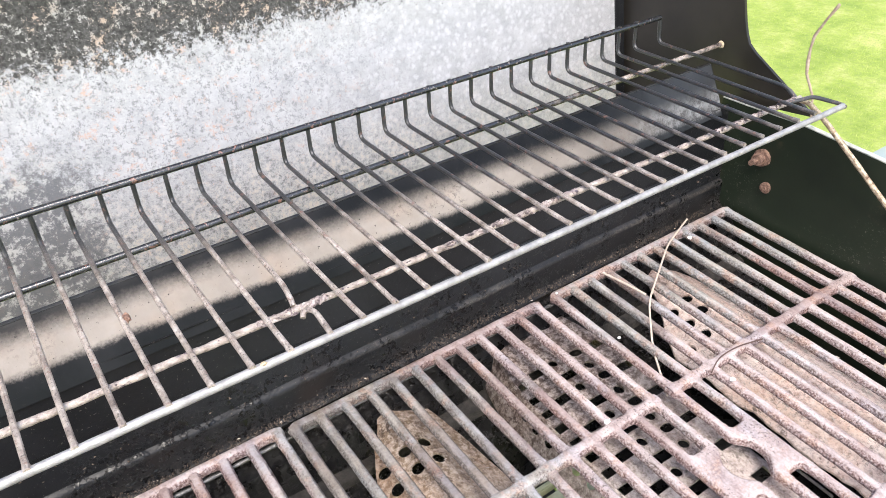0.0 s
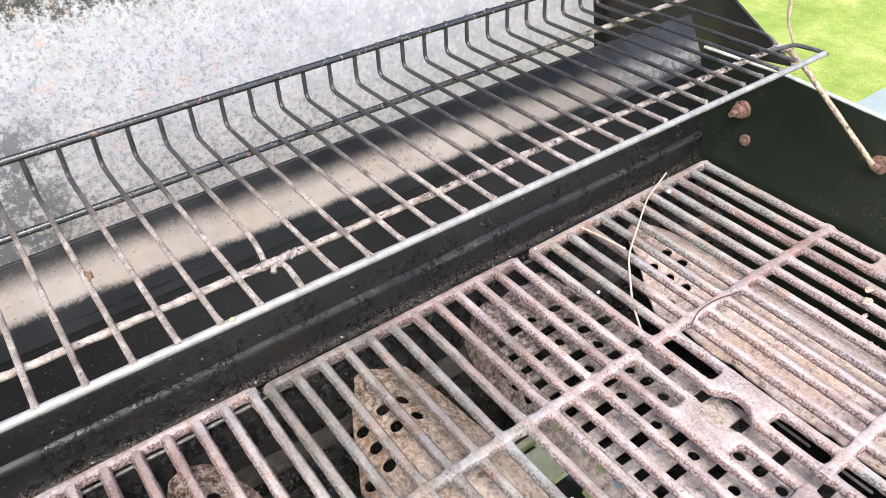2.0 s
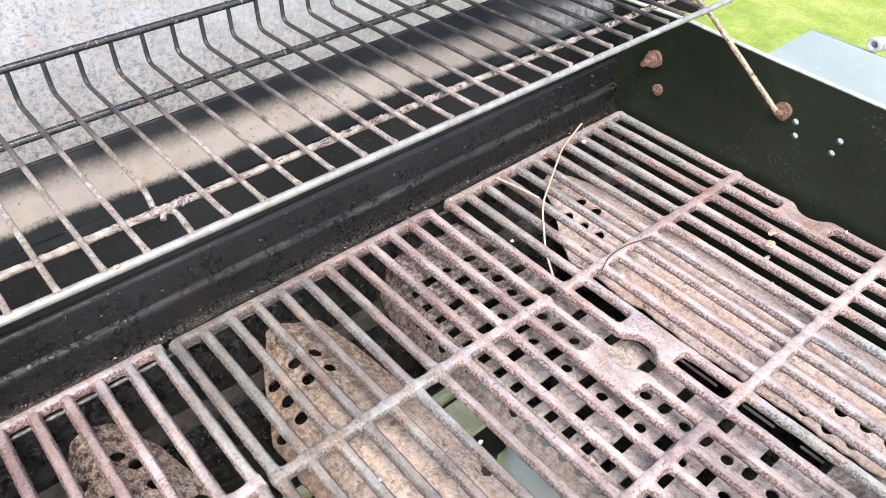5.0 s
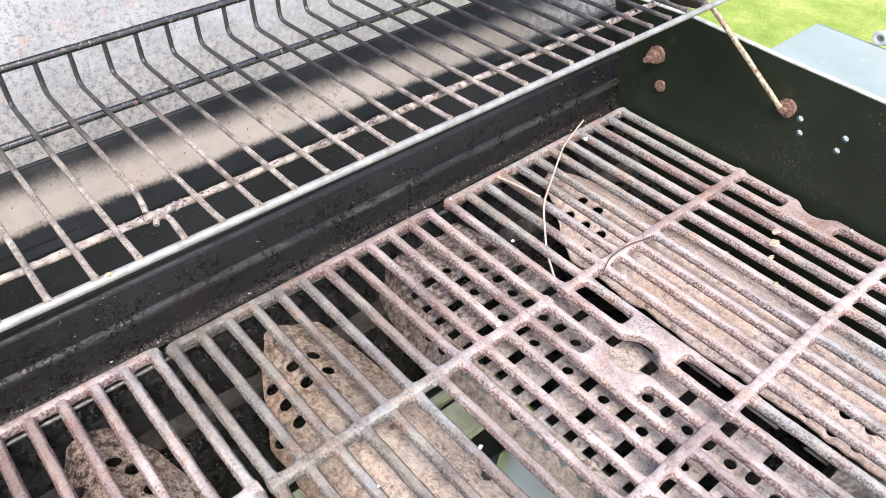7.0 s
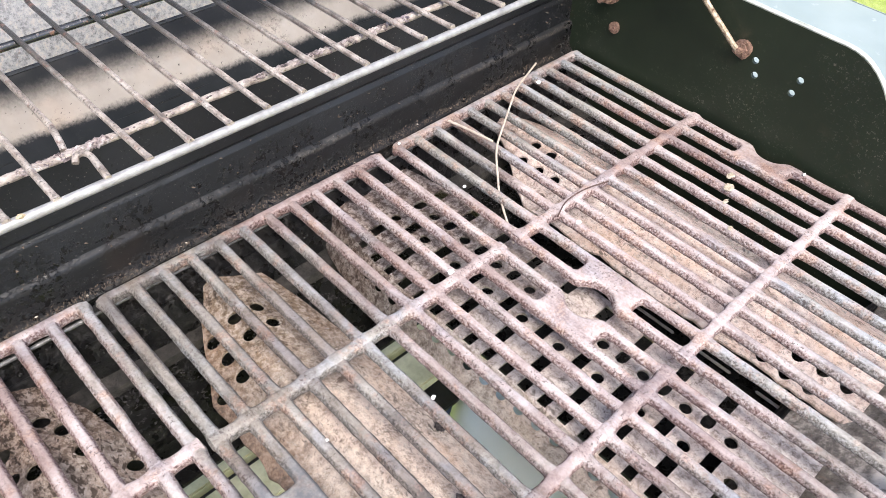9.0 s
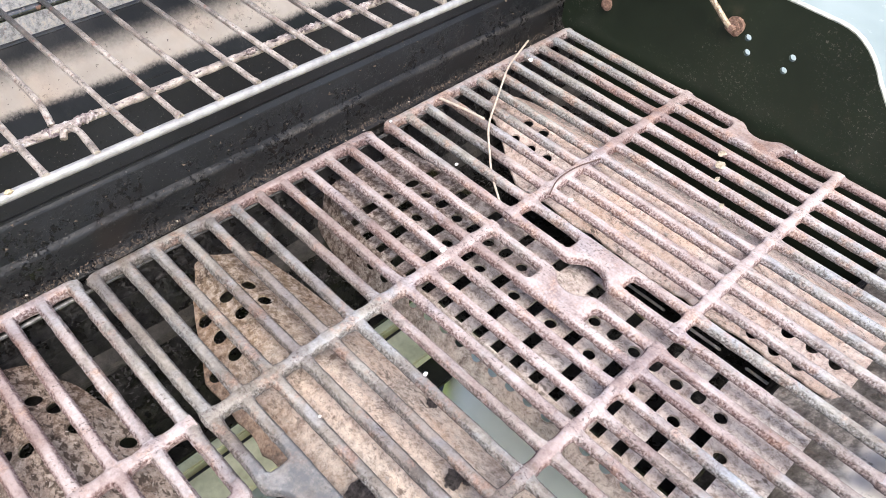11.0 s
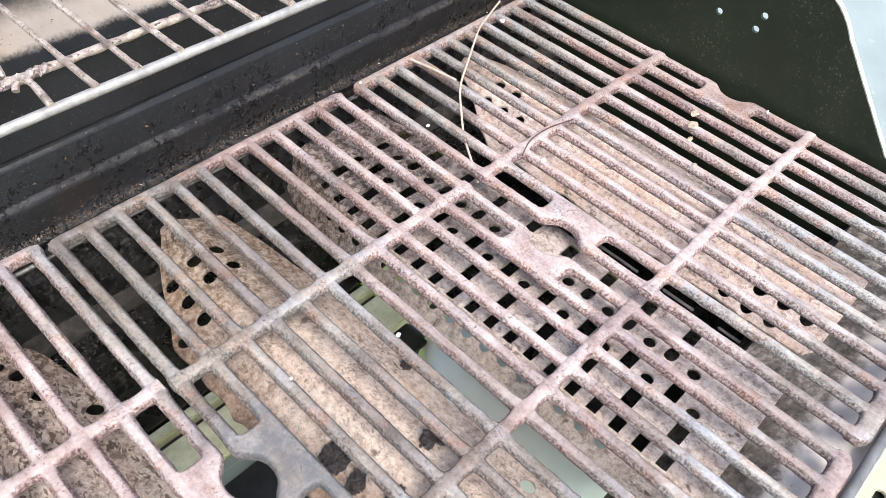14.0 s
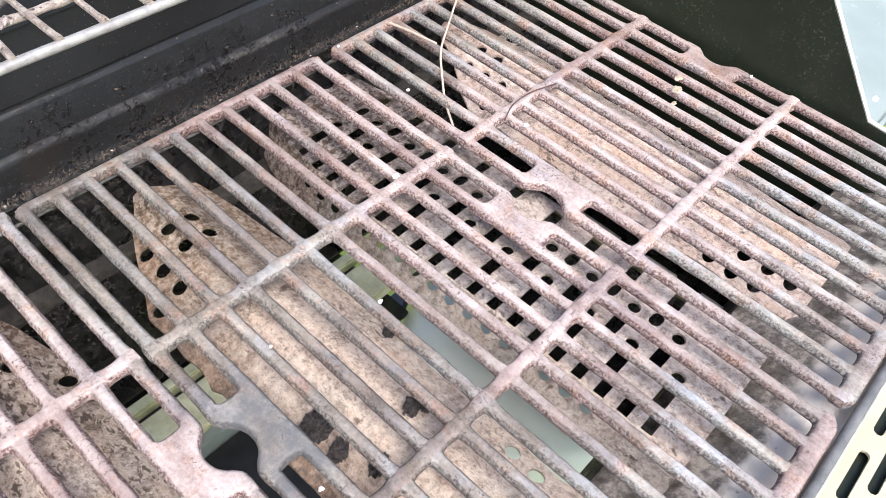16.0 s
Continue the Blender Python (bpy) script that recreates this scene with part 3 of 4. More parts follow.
def sheet(profile, x0, x1, thick=0.02, nx=2, wave=0.0, seed=0.0):
    """A folded sheet: a (y, z) profile drawn out along x, with a true thickness."""
    prof = [Vector((0, y, z)) for y, z in profile]
    back = []
    for i, p in enumerate(prof):
        d = (prof[min(i + 1, len(prof) - 1)] - prof[max(i - 1, 0)]).normalized()
        back.append(p + Vector((0, d.z, -d.y)) * thick)
    ring = prof + back[::-1]
    secs = []
    for i in range(nx):
        x = x0 + (x1 - x0) * i / (nx - 1)
        secs.append([Vector((x, p.y + wave * noise.noise((x * 0.9, p.z * 2, seed)), p.z)) for p in ring])
    return loft(secs)


def plate(outline, holes, thick, place, grid=0.0):
    """A flat plate with holes: 2D outline and hole loops, placed by place(u, v, w), w being the depth."""
    bm = bmesh.new()
    edges = []
    for ring in (outline, *holes):
        vs = [bm.verts.new((u, v, 0)) for u, v in ring]
        edges += [bm.edges.new((vs[i], vs[(i + 1) % len(vs)])) for i in range(len(vs))]
    bmesh.ops.triangle_fill(bm, use_beauty=True, use_dissolve=False, edges=edges)
    if grid:
        for axis in (0, 1):
            lo, hi = min(p[axis] for p in outline), max(p[axis] for p in outline)
            no = (1, 0, 0) if axis == 0 else (0, 1, 0)
            for i in range(1, int((hi - lo) / grid)):
                at = lo + i * grid + 0.0137
                bmesh.ops.bisect_plane(bm, geom=list(bm.verts) + list(bm.edges) + list(bm.faces), plane_co=(at, at, 0), plane_no=no)
    top = list(bm.faces)
    res = bmesh.ops.extrude_face_region(bm, geom=top)
    for v in res["geom"]:
        if isinstance(v, bmesh.types.BMVert):
            v.co.z = thick
    for v in bm.verts:
        v.co = Vector(place(*v.co))
    return bm


def circle(u, v, r, n=16, ru=None):
    return [(u + (ru or r) * math.cos(2 * math.pi * i / n), v + r * math.sin(2 * math.pi * i / n)) for i in range(n)]


def stadium(u, v, w, h, n=5):
    """A slot with round ends, w long in u, h wide in v."""
    r = h / 2
    out = [(u + w / 2 - r + r * math.cos(a), v + r * math.sin(a)) for a in np.linspace(-math.pi / 2, math.pi / 2, n)]
    return out + [(u - w / 2 + r + r * math.cos(a), v + r * math.sin(a)) for a in np.linspace(math.pi / 2, 1.5 * math.pi, n)]


def box(c, s, bevel=0.0, bm=None, turn=0.0):
    bm = bm or bmesh.new()
    m = Matrix.Translation(c) @ Matrix.Rotation(turn, 4, "Z") @ Matrix.Diagonal((*s, 1))
    res = bmesh.ops.create_cube(bm, size=1.0, matrix=m)
    if bevel:
        es = list({e for v in res["verts"] for e in v.link_edges})
        bmesh.ops.bevel(bm, geom=es, offset=bevel, segments=2, affect="EDGES")
    return bm


# ---- ground ----
bm = bmesh.new()
bmesh.ops.create_grid(bm, x_segments=40, y_segments=40, size=6000)
for v in bm.verts:
    if v.co.length < 2500:
        v.co.z = 0.25 * noise.noise(v.co * 0.004)
thing("ground", bm, LAWN, "bright mown green lawn round the grill", "lawn", kind="structure")

# blades on the stretch of lawn beside the grill
rng = np.random.default_rng(5)
bm = bmesh.new()
for _ in range(26000):
    d = 22 + 40 * rng.random() ** 0.8
    a = radians(rng.uniform(8, 46))
    x, y = d * math.cos(a), d * math.sin(a)
    h, w, t = rng.uniform(0.06, 0.17), rng.uniform(0.008, 0.018), rng.uniform(0, 6.28)
    lx, ly = rng.normal(0, 0.08, 2)
    ux, uy = math.cos(t) * w, math.sin(t) * w
    bm.faces.new([bm.verts.new(p) for p in ((x - ux, y - uy, -0.1), (x + ux, y + uy, -0.1), (x + lx, y + ly, h))])
thing("grass", bm, BLADE, "short bright green lawn grass blades", "grass", kind="stuff", smooth=False)

# ---- grill body ----
grill = empty("gas_grill", "old black gas grill with open lid and rusted insides", "grill")
X0, X1 = -2.62, 4.70          # inner faces of the firebox sides
ZG = 9.0                      # top of the cooking grates

REAR = [(0.045, 8.80), (0.05, 8.93), (0.08, 8.95), (0.105, 8.985), (0.11, 9.155), (0.112, 9.185), (0.125, 9.20), (0.148, 9.212), (0.153, 9.235),
        (0.160, 9.425), (0.166, 9.44), (0.184, 9.452), (0.188, 9.468), (0.176, 9.482), (0.176, 9.50), (0.205, 9.80), (0.22, 9.96)]
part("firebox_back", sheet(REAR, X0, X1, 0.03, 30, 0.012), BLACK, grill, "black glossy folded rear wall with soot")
LIPP = [(0.195, 9.90), (0.255, 10.04), (0.34, 10.18), (0.405, 10.285), (0.425, 10.31), (0.45, 10.305)]
part("rear_lip", sheet(LIPP, X0, 4.58, 0.02, 30, 0.01, 3.0), LIP, grill, "black sheet lip with a heat-bleached beige band")
part("lip_edge", tube(bend([(X0, 0.44, 10.312), (4.58, 0.44, 10.312)], 0.05, 4, 0.2), 0.014, 8, rough=0.05), GLOSSY, grill, "glossy rolled edge of the lip")
part("lip_end", plate([(0.195, 9.88), (0.43, 10.31), (0.47, 10.30), (0.30, 9.86)], [], 0.02, lambda u, v, w: (4.58 + w, u, v)), BLACK, grill)

# side panel with four through holes, bolt holes plugged by bolts
def side_outline():
    pts = [(0.30, 7.9), (0.30, 10.0), (-0.5, 10.045), (-1.3, 10.02), (-2.20, 10.01)]
    for i in range(1, 8):
        t = i / 7
        pts.append((-2.20 * (1 - t) ** 2 - 2.44 * 2 * t * (1 - t) - 2.62 * t * t, 10.01 * (1 - t) ** 2 + 10.005 * 2 * t * (1 - t) + 9.74 * t * t))
    pts += [(-3.235, 9.06), (-4.25, 8.98), (-4.25, 7.9)]
    return pts


HOLES = [(-1.627, 9.627), (-1.661, 9.513), (-2.002, 9.634), (-1.978, 9.511)]
part("side_panel", plate(side_outline(), [circle(u, v, 0.028) for u, v in HOLES], 0.03, lambda u, v, w: (X1 + w, u, v)), OLIVE, grill, "dark green-black side panel with four punched holes")
rim = side_outline()[1:-1]
# Pale tube: light caught on the panel edge, put into its colour.
part("side_rim", tube([(X1 + 0.02, u, v + 0.005) for u, v in rim], 0.022, 6), EDGE, grill, "side panel edge, painted pale as if catching light")
part("side_panel", plate(side_outline(), [], 0.03, lambda u, v, w: (X0 - w, u, v)), OLIVE, grill, "dark side panel")

# front wall, ledge and slotted strip
part("front_wall", sheet([(-4.17, 8.90), (-4.16, 8.85), (-4.13, 8.815), (-4.06, 8.80), (-3.91, 8.77), (-3.5, 8.53), (-3.32, 8.45), (-3.22, 8.02)], X0, X1, 0.03, 60, 0.03, 7.0), ASH, grill, "sooty inner front wall with an ash-pale ledge")
part("front_rim", tube(bend([(X0, -4.185, 8.925), (X1, -4.185, 8.925)], 0.05, 4, 0.3), 0.030, 12, rough=0.03), RIMPAINT, grill, "dark grey rolled front rim of the firebox")
part("rim_edge", tube(bend([(X0, -4.219, 8.915), (X1, -4.219, 8.915)], 0.05, 4, 0.3), 0.010, 8, rough=0.1), EDGE, grill, "thin pale edge of the rim")
slots = [stadium(X0 + 0.20 + 0.5 * i + 0.15 * r, -4.313 - 0.107 * r, 0.36, 0.058) for i in range(13) for r in range(3)]
part("slotted_strip", plate([(X0, -4.222), (X1, -4.222), (X1, -4.95), (X0, -4.95)], slots, -0.02, lambda u, v, w: (u, v, 8.90 + w)), CREAM, grill, "cream slotted metal strip along the front")
part("front_fascia", box(((X0 + X1) / 2, -4.58, 8.45), (X1 - X0, 0.74, 0.8), 0.02), OLIVE, grill)

# floor of the firebox with openings in it
def rect(a, b, c, d):
    return [(a, c), (b, c), (b, d), (a, d)]


FLOOR_SLITS = [(-1.75, 0.30), (-2.12, 0.40), (-2.69, 0.28), (-3.18, 0.28)]
floor_holes = []
floor_holes.append(rect(-0.6, 2.06, -3.3, -0.9))
part("firebox_floor", plate([(X0, 0.0), (X1, 0.0), (X1, -3.5), (X0, -3.5)], floor_holes, 0.03, lambda u, v, w: (u, v, 8.02 - w)), CHAR, grill, "charred black firebox floor with openings")
# White bars stand in for daylight through floor slits.
for y, ln in FLOOR_SLITS:
    part("burner_slot", box((3.31, y, 8.06), (0.020, ln, 0.03), 0.008), CHALK, grill, "white bar painted as daylight through a floor slit")
part("firebox_skirt", sheet([(-0.75, 8.0), (-0.62, 8.30), (-0.30, 8.42), (-0.22, 8.48), (-0.20, 8.70), (-0.15, 8.80)], X0, X1, 0.03, 24, 0.03, 2.0), CHAR, grill, "sooty lower rear wall")

part("rear_ledge", sheet([(-0.17, 8.765), (-0.12, 8.81), (-0.08, 8.85), (-0.058, 8.880), (-0.04, 8.898), (0.0, 8.902), (0.043, 8.902)], X0, X1, 0.02, 60, 0.008, 4.0), CHAR, grill, "charred black folded ledge under the rear rail")
part("ledge_fold", tube(bend([(X0, -0.048, 8.897), (X1, -0.048, 8.897)], 0.05, 4, 0.06), 0.016, 10, rough=0.15, seed=2.0), GLEAM, grill, "greasy shiny rolled fold of the ledge")
part("burner_ledge", sheet([(-0.33, 8.42), (-0.325, 8.475), (-0.315, 8.49), (-0.27, 8.50), (-0.20, 8.52), (-0.17, 8.60)], X0, X1, 0.02, 60, 0.035, 6.0), SOOTLEDGE, grill, "sooty grey folded ledge behind the burners")

# open lid: galvanised liner and black side
lid = part("lid", plate([(0.12, 9.98), (-0.52, 10.085), (-0.443, 10.128), (-0.262, 10.218), (0.163, 10.441), (0.245, 10.50), (0.288, 10.574), (0.33, 10.68), (0.386, 10.86), (0.42, 11.4), (0.5, 13.2), (2.2, 13.2), (1.95, 11.2), (1.62, 9.4), (0.8, 9.4)], [], 0.03, lambda u, v, w: (4.83 + w, u, v)), LIDSIDE, grill, "brown-black inner side of the open lid")
part("liner", sheet([(1.60, 9.35), (1.79, 10.46), (1.93, 11.3), (2.15, 12.6), (1.9, 13.0)], -3.0, 4.80, 0.03, 30, 0.015, 5.0), GALV, lid, "galvanised lid liner, pale and corroded")
part("lid_side", plate([(0.12, 9.9), (0.4, 10.9), (0.5, 13.2), (2.2, 13.2), (1.6, 9.4)], [], 0.03, lambda u, v, w: (-3.0 - w, u, v)), OLIVE, lid)
part("corner_angle", sheet([(1.58, 9.4), (1.77, 10.46), (1.91, 11.3), (2.1, 12.4)], 4.72, 4.83, 0.03, 2), BLACK, lid)

# side shelf
shelf = part("side_shelf", box((6.25, -1.79, 8.99), (2.98, 3.02, 0.06), 0.025), SHELF, grill, "grey-green painted side shelf")
part("shelf_edge", box((6.25, -3.30, 8.92), (2.98, 0.05, 0.2), 0.02), SHELF, shelf)
part("shelf_edge", box((7.74, -1.79, 8.92), (0.05, 3.0, 0.2), 0.02), SHELF, shelf)
part("fascia_end", box((5.1, -4.0, 8.6), (0.72, 1.3, 0.6), 0.04), OLIVE, grill)


def bolt(y, z, r, nut, out):
    b = part("bolt", tube([(X1, y, z), (X1 - 0.03, y, z), (X1 - 0.032, y, z)], [r * 1.25, r * 1.25, r * 0.9], 14, rough=0.2), RUST, grill, "rusty bolt and nut")
    part("nut", tube([(X1 - 0.03, y, z), (X1 - out * 0.55, y, z), (X1 - out * 0.56, y, z)], [nut, nut, nut * 0.85], 6), RUST, b)
    part("shank", tube([(X1 - out * 0.5, y, z), (X1 - out, y, z)], nut * 0.5, 10, rough=0.25), RUST, b)


bolt(-0.232, 9.612, 0.066, 0.058, 0.17)
bolt(-0.343, 9.346, 0.042, 0.04, 0.05)
bolt(-1.50, 9.675, 0.06, 0.055, 0.08)

# ---- cooking grates ----
RAILS = ((-0.036, 0.036), (-1.345, 0.040), (-2.715, 0.040), (-4.085, 0.055))   # centre and half width in y
PITCH, BARS, HOLE_Y = 0.2, 12, -2.05


def flare(y):
    return max(0.016 * math.exp(-max(0.0, abs(y - c) - w) / 0.018) for c, w in RAILS)


def bar_mesh(y0, y1, seed, nub=False):
    n = int(abs(y1 - y0) / 0.028)
    secs = []
    for i in range(n + 1):
        y = y0 + (y1 - y0) * i / n
        f = flare(y) * 0.75
        w = lambda s: 0.003 * noise.noise((seed * 3.1 + s, y * 9, seed)) + (0.0045 if s % 9 < 3 else 0.0015) * noise.noise((seed * 5.3 + s * 2.0, y * 26, seed))
        dz = 0.003 * noise.noise((seed, y * 4, 1.7))
        if nub:
            t = min(1.0, abs(y - y0) / 0.075)
            dz -= 0.022 * (1 - t) ** 2
            f *= t
        rim = ((0.032, -0.056), (0.0385, -0.038), (0.0365, -0.026), (0.025, -0.007), (0.018, -0.001), (0.008, 0.000))
        low = [Vector((-a - f + w(j), y, z + dz)) for j, (a, z) in enumerate(rim)]
        high = [Vector((a + f + w(j + 9), y, z + dz)) for j, (a, z) in enumerate(rim)]
        secs.append(low + high[::-1])
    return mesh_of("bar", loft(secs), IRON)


def rail_mesh(c, w, x0, x1, seed, low_side, high_side, sunk=0.0):
    n = int((x1 - x0) / 0.033)
    secs = []
    for i in range(n + 1):
        x = x0 + (x1 - x0) * i / n
        near = min(abs(x - k * PITCH) for k in range(BARS))
        f = 0.016 * math.exp(-max(0.0, near - 0.035) / 0.016)
        ha, hb = w + f * low_side, w + f * high_side
        end = min(x - x0, x1 - x)
        if end < 0.06:
            ha, hb = (h - 0.05 * (1 - end / 0.06) ** 2 * (1 - side) for h, side in ((ha, low_side), (hb, high_side)))
        q = lambda s: 0.003 * noise.noise((x * 9, seed + s, 0.3))
        dz = 0.003 * noise.noise((x * 5, seed, 2.2)) - sunk
        rim = ((0.86, -0.066), (1.0, -0.045), (0.97, -0.024), (0.82, -0.006), (0.60, 0.002), (0.20, 0.004))
        low = [Vector((x, c - ha * a + q(j), z + dz)) for j, (a, z) in enumerate(rim)]
        high = [Vector((x, c + hb * a + q(j + 9), z + dz)) for j, (a, z) in enumerate(rim)]
        secs.append(low + high[::-1])
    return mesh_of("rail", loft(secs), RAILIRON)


def grip_mesh(sign):
    """The lifting plate with its half-round bite; sign +1 at the low-x edge, -1 at the high-x edge."""
    half = [(0.215, 0.0), (0.236, 0.16), (0.236, 0.285), (0.168, 0.285), (0.164, 0.243), (0.150, 0.229), (0.10, 0.225), (0.050, 0.229), (0.036, 0.243), (0.034, 0.285),
            (-0.036, 0.285), (-0.042, 0.22), (-0.041, 0.178), (-0.034, 0.155), (-0.022, 0.140)]
    half += [(-0.098 + 0.152 * math.cos(a), 0.152 * math.sin(a)) for a in (radians(54 - 54 * i / 6) for i in range(7))]
    pts = half[1:] + [(u, -v) for u, v in half[-2:0:-1]] + [(0.215, 0.0)]
    size = len(pts)
    turn_in = []
    for i in range(size):
        (ax, ay), (bx, by) = pts[i - 1], pts[(i + 1) % size]
        d = Vector((bx - ax, by - ay)).normalized()
        turn_in.append(Vector((-d.y, d.x)))
    area = sum(pts[i - 1][0] * pts[i][1] - pts[i][0] * pts[i - 1][1] for i in range(size))
    way = 1 if area > 0 else -1
    bm = bmesh.new()
    rings = []
    for inset, z in ((0.0, -0.062), (0.0, -0.030), (0.006, -0.012), (0.016, -0.002), (0.026, 0.001)):
        rings.append([bm.verts.new((sign * (u + way * d.x * inset), HOLE_Y + v + way * d.y * inset, z)) for (u, v), d in zip(pts, turn_in)])
    for a, b in zip(rings, rings[1:]):
        for i in range(size):
            bm.faces.new((a[i], a[(i + 1) % size], b[(i + 1) % size], b[i]))
    for ring in (rings[0], rings[-1]):
        bmesh.ops.triangle_fill(bm, use_beauty=True, use_dissolve=False, edges=[bm.edges.get((ring[i - 1], ring[i])) for i in range(size)])
    return mesh_of("lifting_plate", bm, RAILIRON)


bar_meshes = [bar_mesh(-0.020, -4.10, 1.0 + i, True) for i in range(5)]
edge_rear = [bar_mesh(-0.05, HOLE_Y + 0.20, 11.0 + i) for i in range(2)]
edge_front = [bar_mesh(HOLE_Y - 0.20, -4.09, 21.0 + i) for i in range(2)]
rail_meshes = [rail_mesh(c, w, -0.040, 11 * PITCH + 0.040, 31.0 + i, i < 3, i > 0, 0.010 if i == 0 else 0.0) for i, (c, w) in enumerate(RAILS)]
grips = {1: grip_mesh(1), -1: grip_mesh(-1)}


def cooking_grate(x, y, label):
    g = empty("cooking_grate", label, "grate", "cooking grates in the firebox")
    g.matrix_world = pose(x * DM, y * DM, ZG * DM)

    def add(name, me, px=0.0, label=""):
        ob = new(name, me)
        ob.parent = g
        ob.location = (px * DM, 0, 0)
        return tagged(ob, label)

    for k in range(BARS):
        if k in (0, BARS - 1):
            add("bar", edge_rear[k % 2], k * PITCH)
            add("bar", edge_front[k % 2], k * PITCH)
        else:
            add("bar", bar_meshes[(k * 3 + int(x * 7)) % 5], k * PITCH)
    for me in rail_meshes:
        add("rail", me)
    add("lifting_plate", grips[1], 0.0)
    add("lifting_plate", grips[-1], 11 * PITCH)
    return g


cooking_grate(-2.32, 0.035, "rust-pink cast iron cooking grate with soot at the back")
cooking_grate(0.0, 0.0, "rusty grey-pink cast iron cooking grate, bars worn")
cooking_grate(2.405, 0.0, "rusty cast iron cooking grate beside the side panel")

# ---- heat tents under the grates ----


def heat_tent(cx, half, y0, y1, ztop, zlow, mat, label, side_holes, top_slots, seed, ragged=0.0, flat_part=0.55):
    """A folded steel tent, drawn in towards its rear: a broad top and two sloping sides, with punched openings."""
    t = empty("heat_plate", label, "heat plate", "heat plates over the burners")
    flat = half * flat_part
    ln = y1 - y0
    slope = math.hypot(half - flat, ztop - zlow)

    def rear(u, amp):
        return y1 + amp * noise.noise((u * 5, seed, 0.5)) + amp * 0.25 * noise.noise((u * 14, seed, 1.5))

    def ring(w0, w1):
        n, m = 40, 24
        pts = [(w0, y0), (w1, y0)]
        pts += [(w1, y0 + ln * (i + 1) / (m + 1)) for i in range(m)]
        pts += [(w1 + (w0 - w1) * i / n, rear(w1 + (w0 - w1) * i / n, ragged)) for i in range(n + 1)]
        pts += [(w0, y1 - ln * (i + 1) / (m + 1)) for i in range(m)]
        return pts

    def draw_in(v):
        k = min(max((v + 1.1) / 0.95, 0.0), 1.0)
        return 1 - 0.26 * k * k

    def skin(u, v, w):
        return w + 0.022 * noise.noise((u * 2.5, v * 2.0, seed)) + 0.01 * noise.noise((u * 8, v * 8, seed))

    part("top", plate(ring(-flat, flat), top_slots, -0.02, lambda u, v, w: (cx + u * draw_in(v), v, ztop + skin(u, v, w))), mat, t)
    for sgn in (-1, 1):

        def place(u, v, w, sgn=sgn):
            k = u / slope
            x = sgn * (flat + (half - flat) * k) * draw_in(v) + 0.02 * k * noise.noise((v * 4, seed, sgn))
            return (cx + x, v, ztop - (ztop - zlow) * k + skin(sgn * (flat + u), v, w))

        part("side", plate(ring(0.0, slope), side_holes(sgn), -0.02, place), mat, t)
    return t


def dots(*spots):
    return [circle(u, v, 0.047, 10) for u, v in spots]


def sides(left, right):
    return lambda sgn: dots(*(left if sgn < 0 else right))


def row_holes(sgn):
    return [circle(0.10, -0.45 - 0.146 * i, 0.040, 10) for i in range(19)]


def slot_columns():
    out = []

    def tab(u, y, a, b):
        out.append([(u + i * a, y + j * b) for i, j in ((-1, -1), (1, -1), (1, 1), (-1, 1))])

    for j in range(19):
        tab(-0.42, -0.56 - 0.158 * j, 0.068, 0.036)
    for j in range(10):
        y = -0.52 - 0.316 * j
        tab(-0.235, y, 0.098, 0.042)
        out.append(circle(-0.065, y + 0.01, 0.042, 10))
        if j < 9:
            tab(-0.01, y - 0.158, 0.098, 0.042)
            out.append(circle(0.165, y - 0.17, 0.042, 10))
            tab(0.385, y - 0.02, 0.07, 0.042)
            out.append(stadium(0.19, y, 0.13, 0.08))
    return out


def roof_drop(k):
    return 0.25 * k + 0.75 * k ** 1.3


ROOFS = ((-0.72, 0.47, 8.79), (0.665, 0.48, 8.80), (3.53, 0.49, 8.80))


def roof_height(x):
    """The height of the burner roof under x."""
    cx, half, top = min(ROOFS, key=lambda r: abs(x - r[0]))
    return top - 0.215 * roof_drop(min(1.0, abs(x - cx) / half))


def roof_plate(cx, half, y0, y1, ztop, zlow, mat, label, holes, seed, cuts, ragged=0.05):
    """A roof of two bent slopes over a burner; each slope's rear end is cut back towards its eave. holes: (x, y) spots."""
    t = empty("heat_plate", label, "heat plate", "heat plates over the burners")
    for sgn, (cut, power) in zip((-1, 1), cuts):

        def rear(u):
            return y1 - cut * (u / half) ** power + ragged * noise.noise((u * 6, seed, sgn)) + ragged * 0.6 * noise.noise((u * 17, seed, sgn))

        def eave(v):
            return half + 0.4 * ragged * noise.noise((v * 7, seed, sgn + 3.0)) + 0.3 * ragged * noise.noise((v * 19, seed, sgn + 5.0))

        m, n, last = 40, 26, rear(half)
        ring = [(0.0, y0)] + [(eave(v), v) for v in (y0 + (last - y0) * i / m for i in range(m))]
        ring += [(half * (1 - i / n), rear(half * (1 - i / n))) for i in range(n + 1)]
        spots = [circle(abs(x - cx), y, 0.047, 14) for x, y in holes if (x - cx) * sgn > 0]

        def place(u, v, w, sgn=sgn):
            k = u / half
            drop = (ztop - zlow) * roof_drop(k) + 0.05 * max(0.0, v + 0.45) ** 2
            warp = 0.020 * noise.noise((u * 2.5 * sgn, v * 2.0, seed)) + 0.012 * noise.noise((u * 7 * sgn, v * 6, seed))
            return (cx + sgn * u + 0.012 * noise.noise((v * 3, seed, 1.0)), v, ztop - drop + warp * min(1.0, 0.3 + 2 * k) + w)

        part("slope", plate(ring, spots, -0.02, place, 0.11), mat, t)
    return t


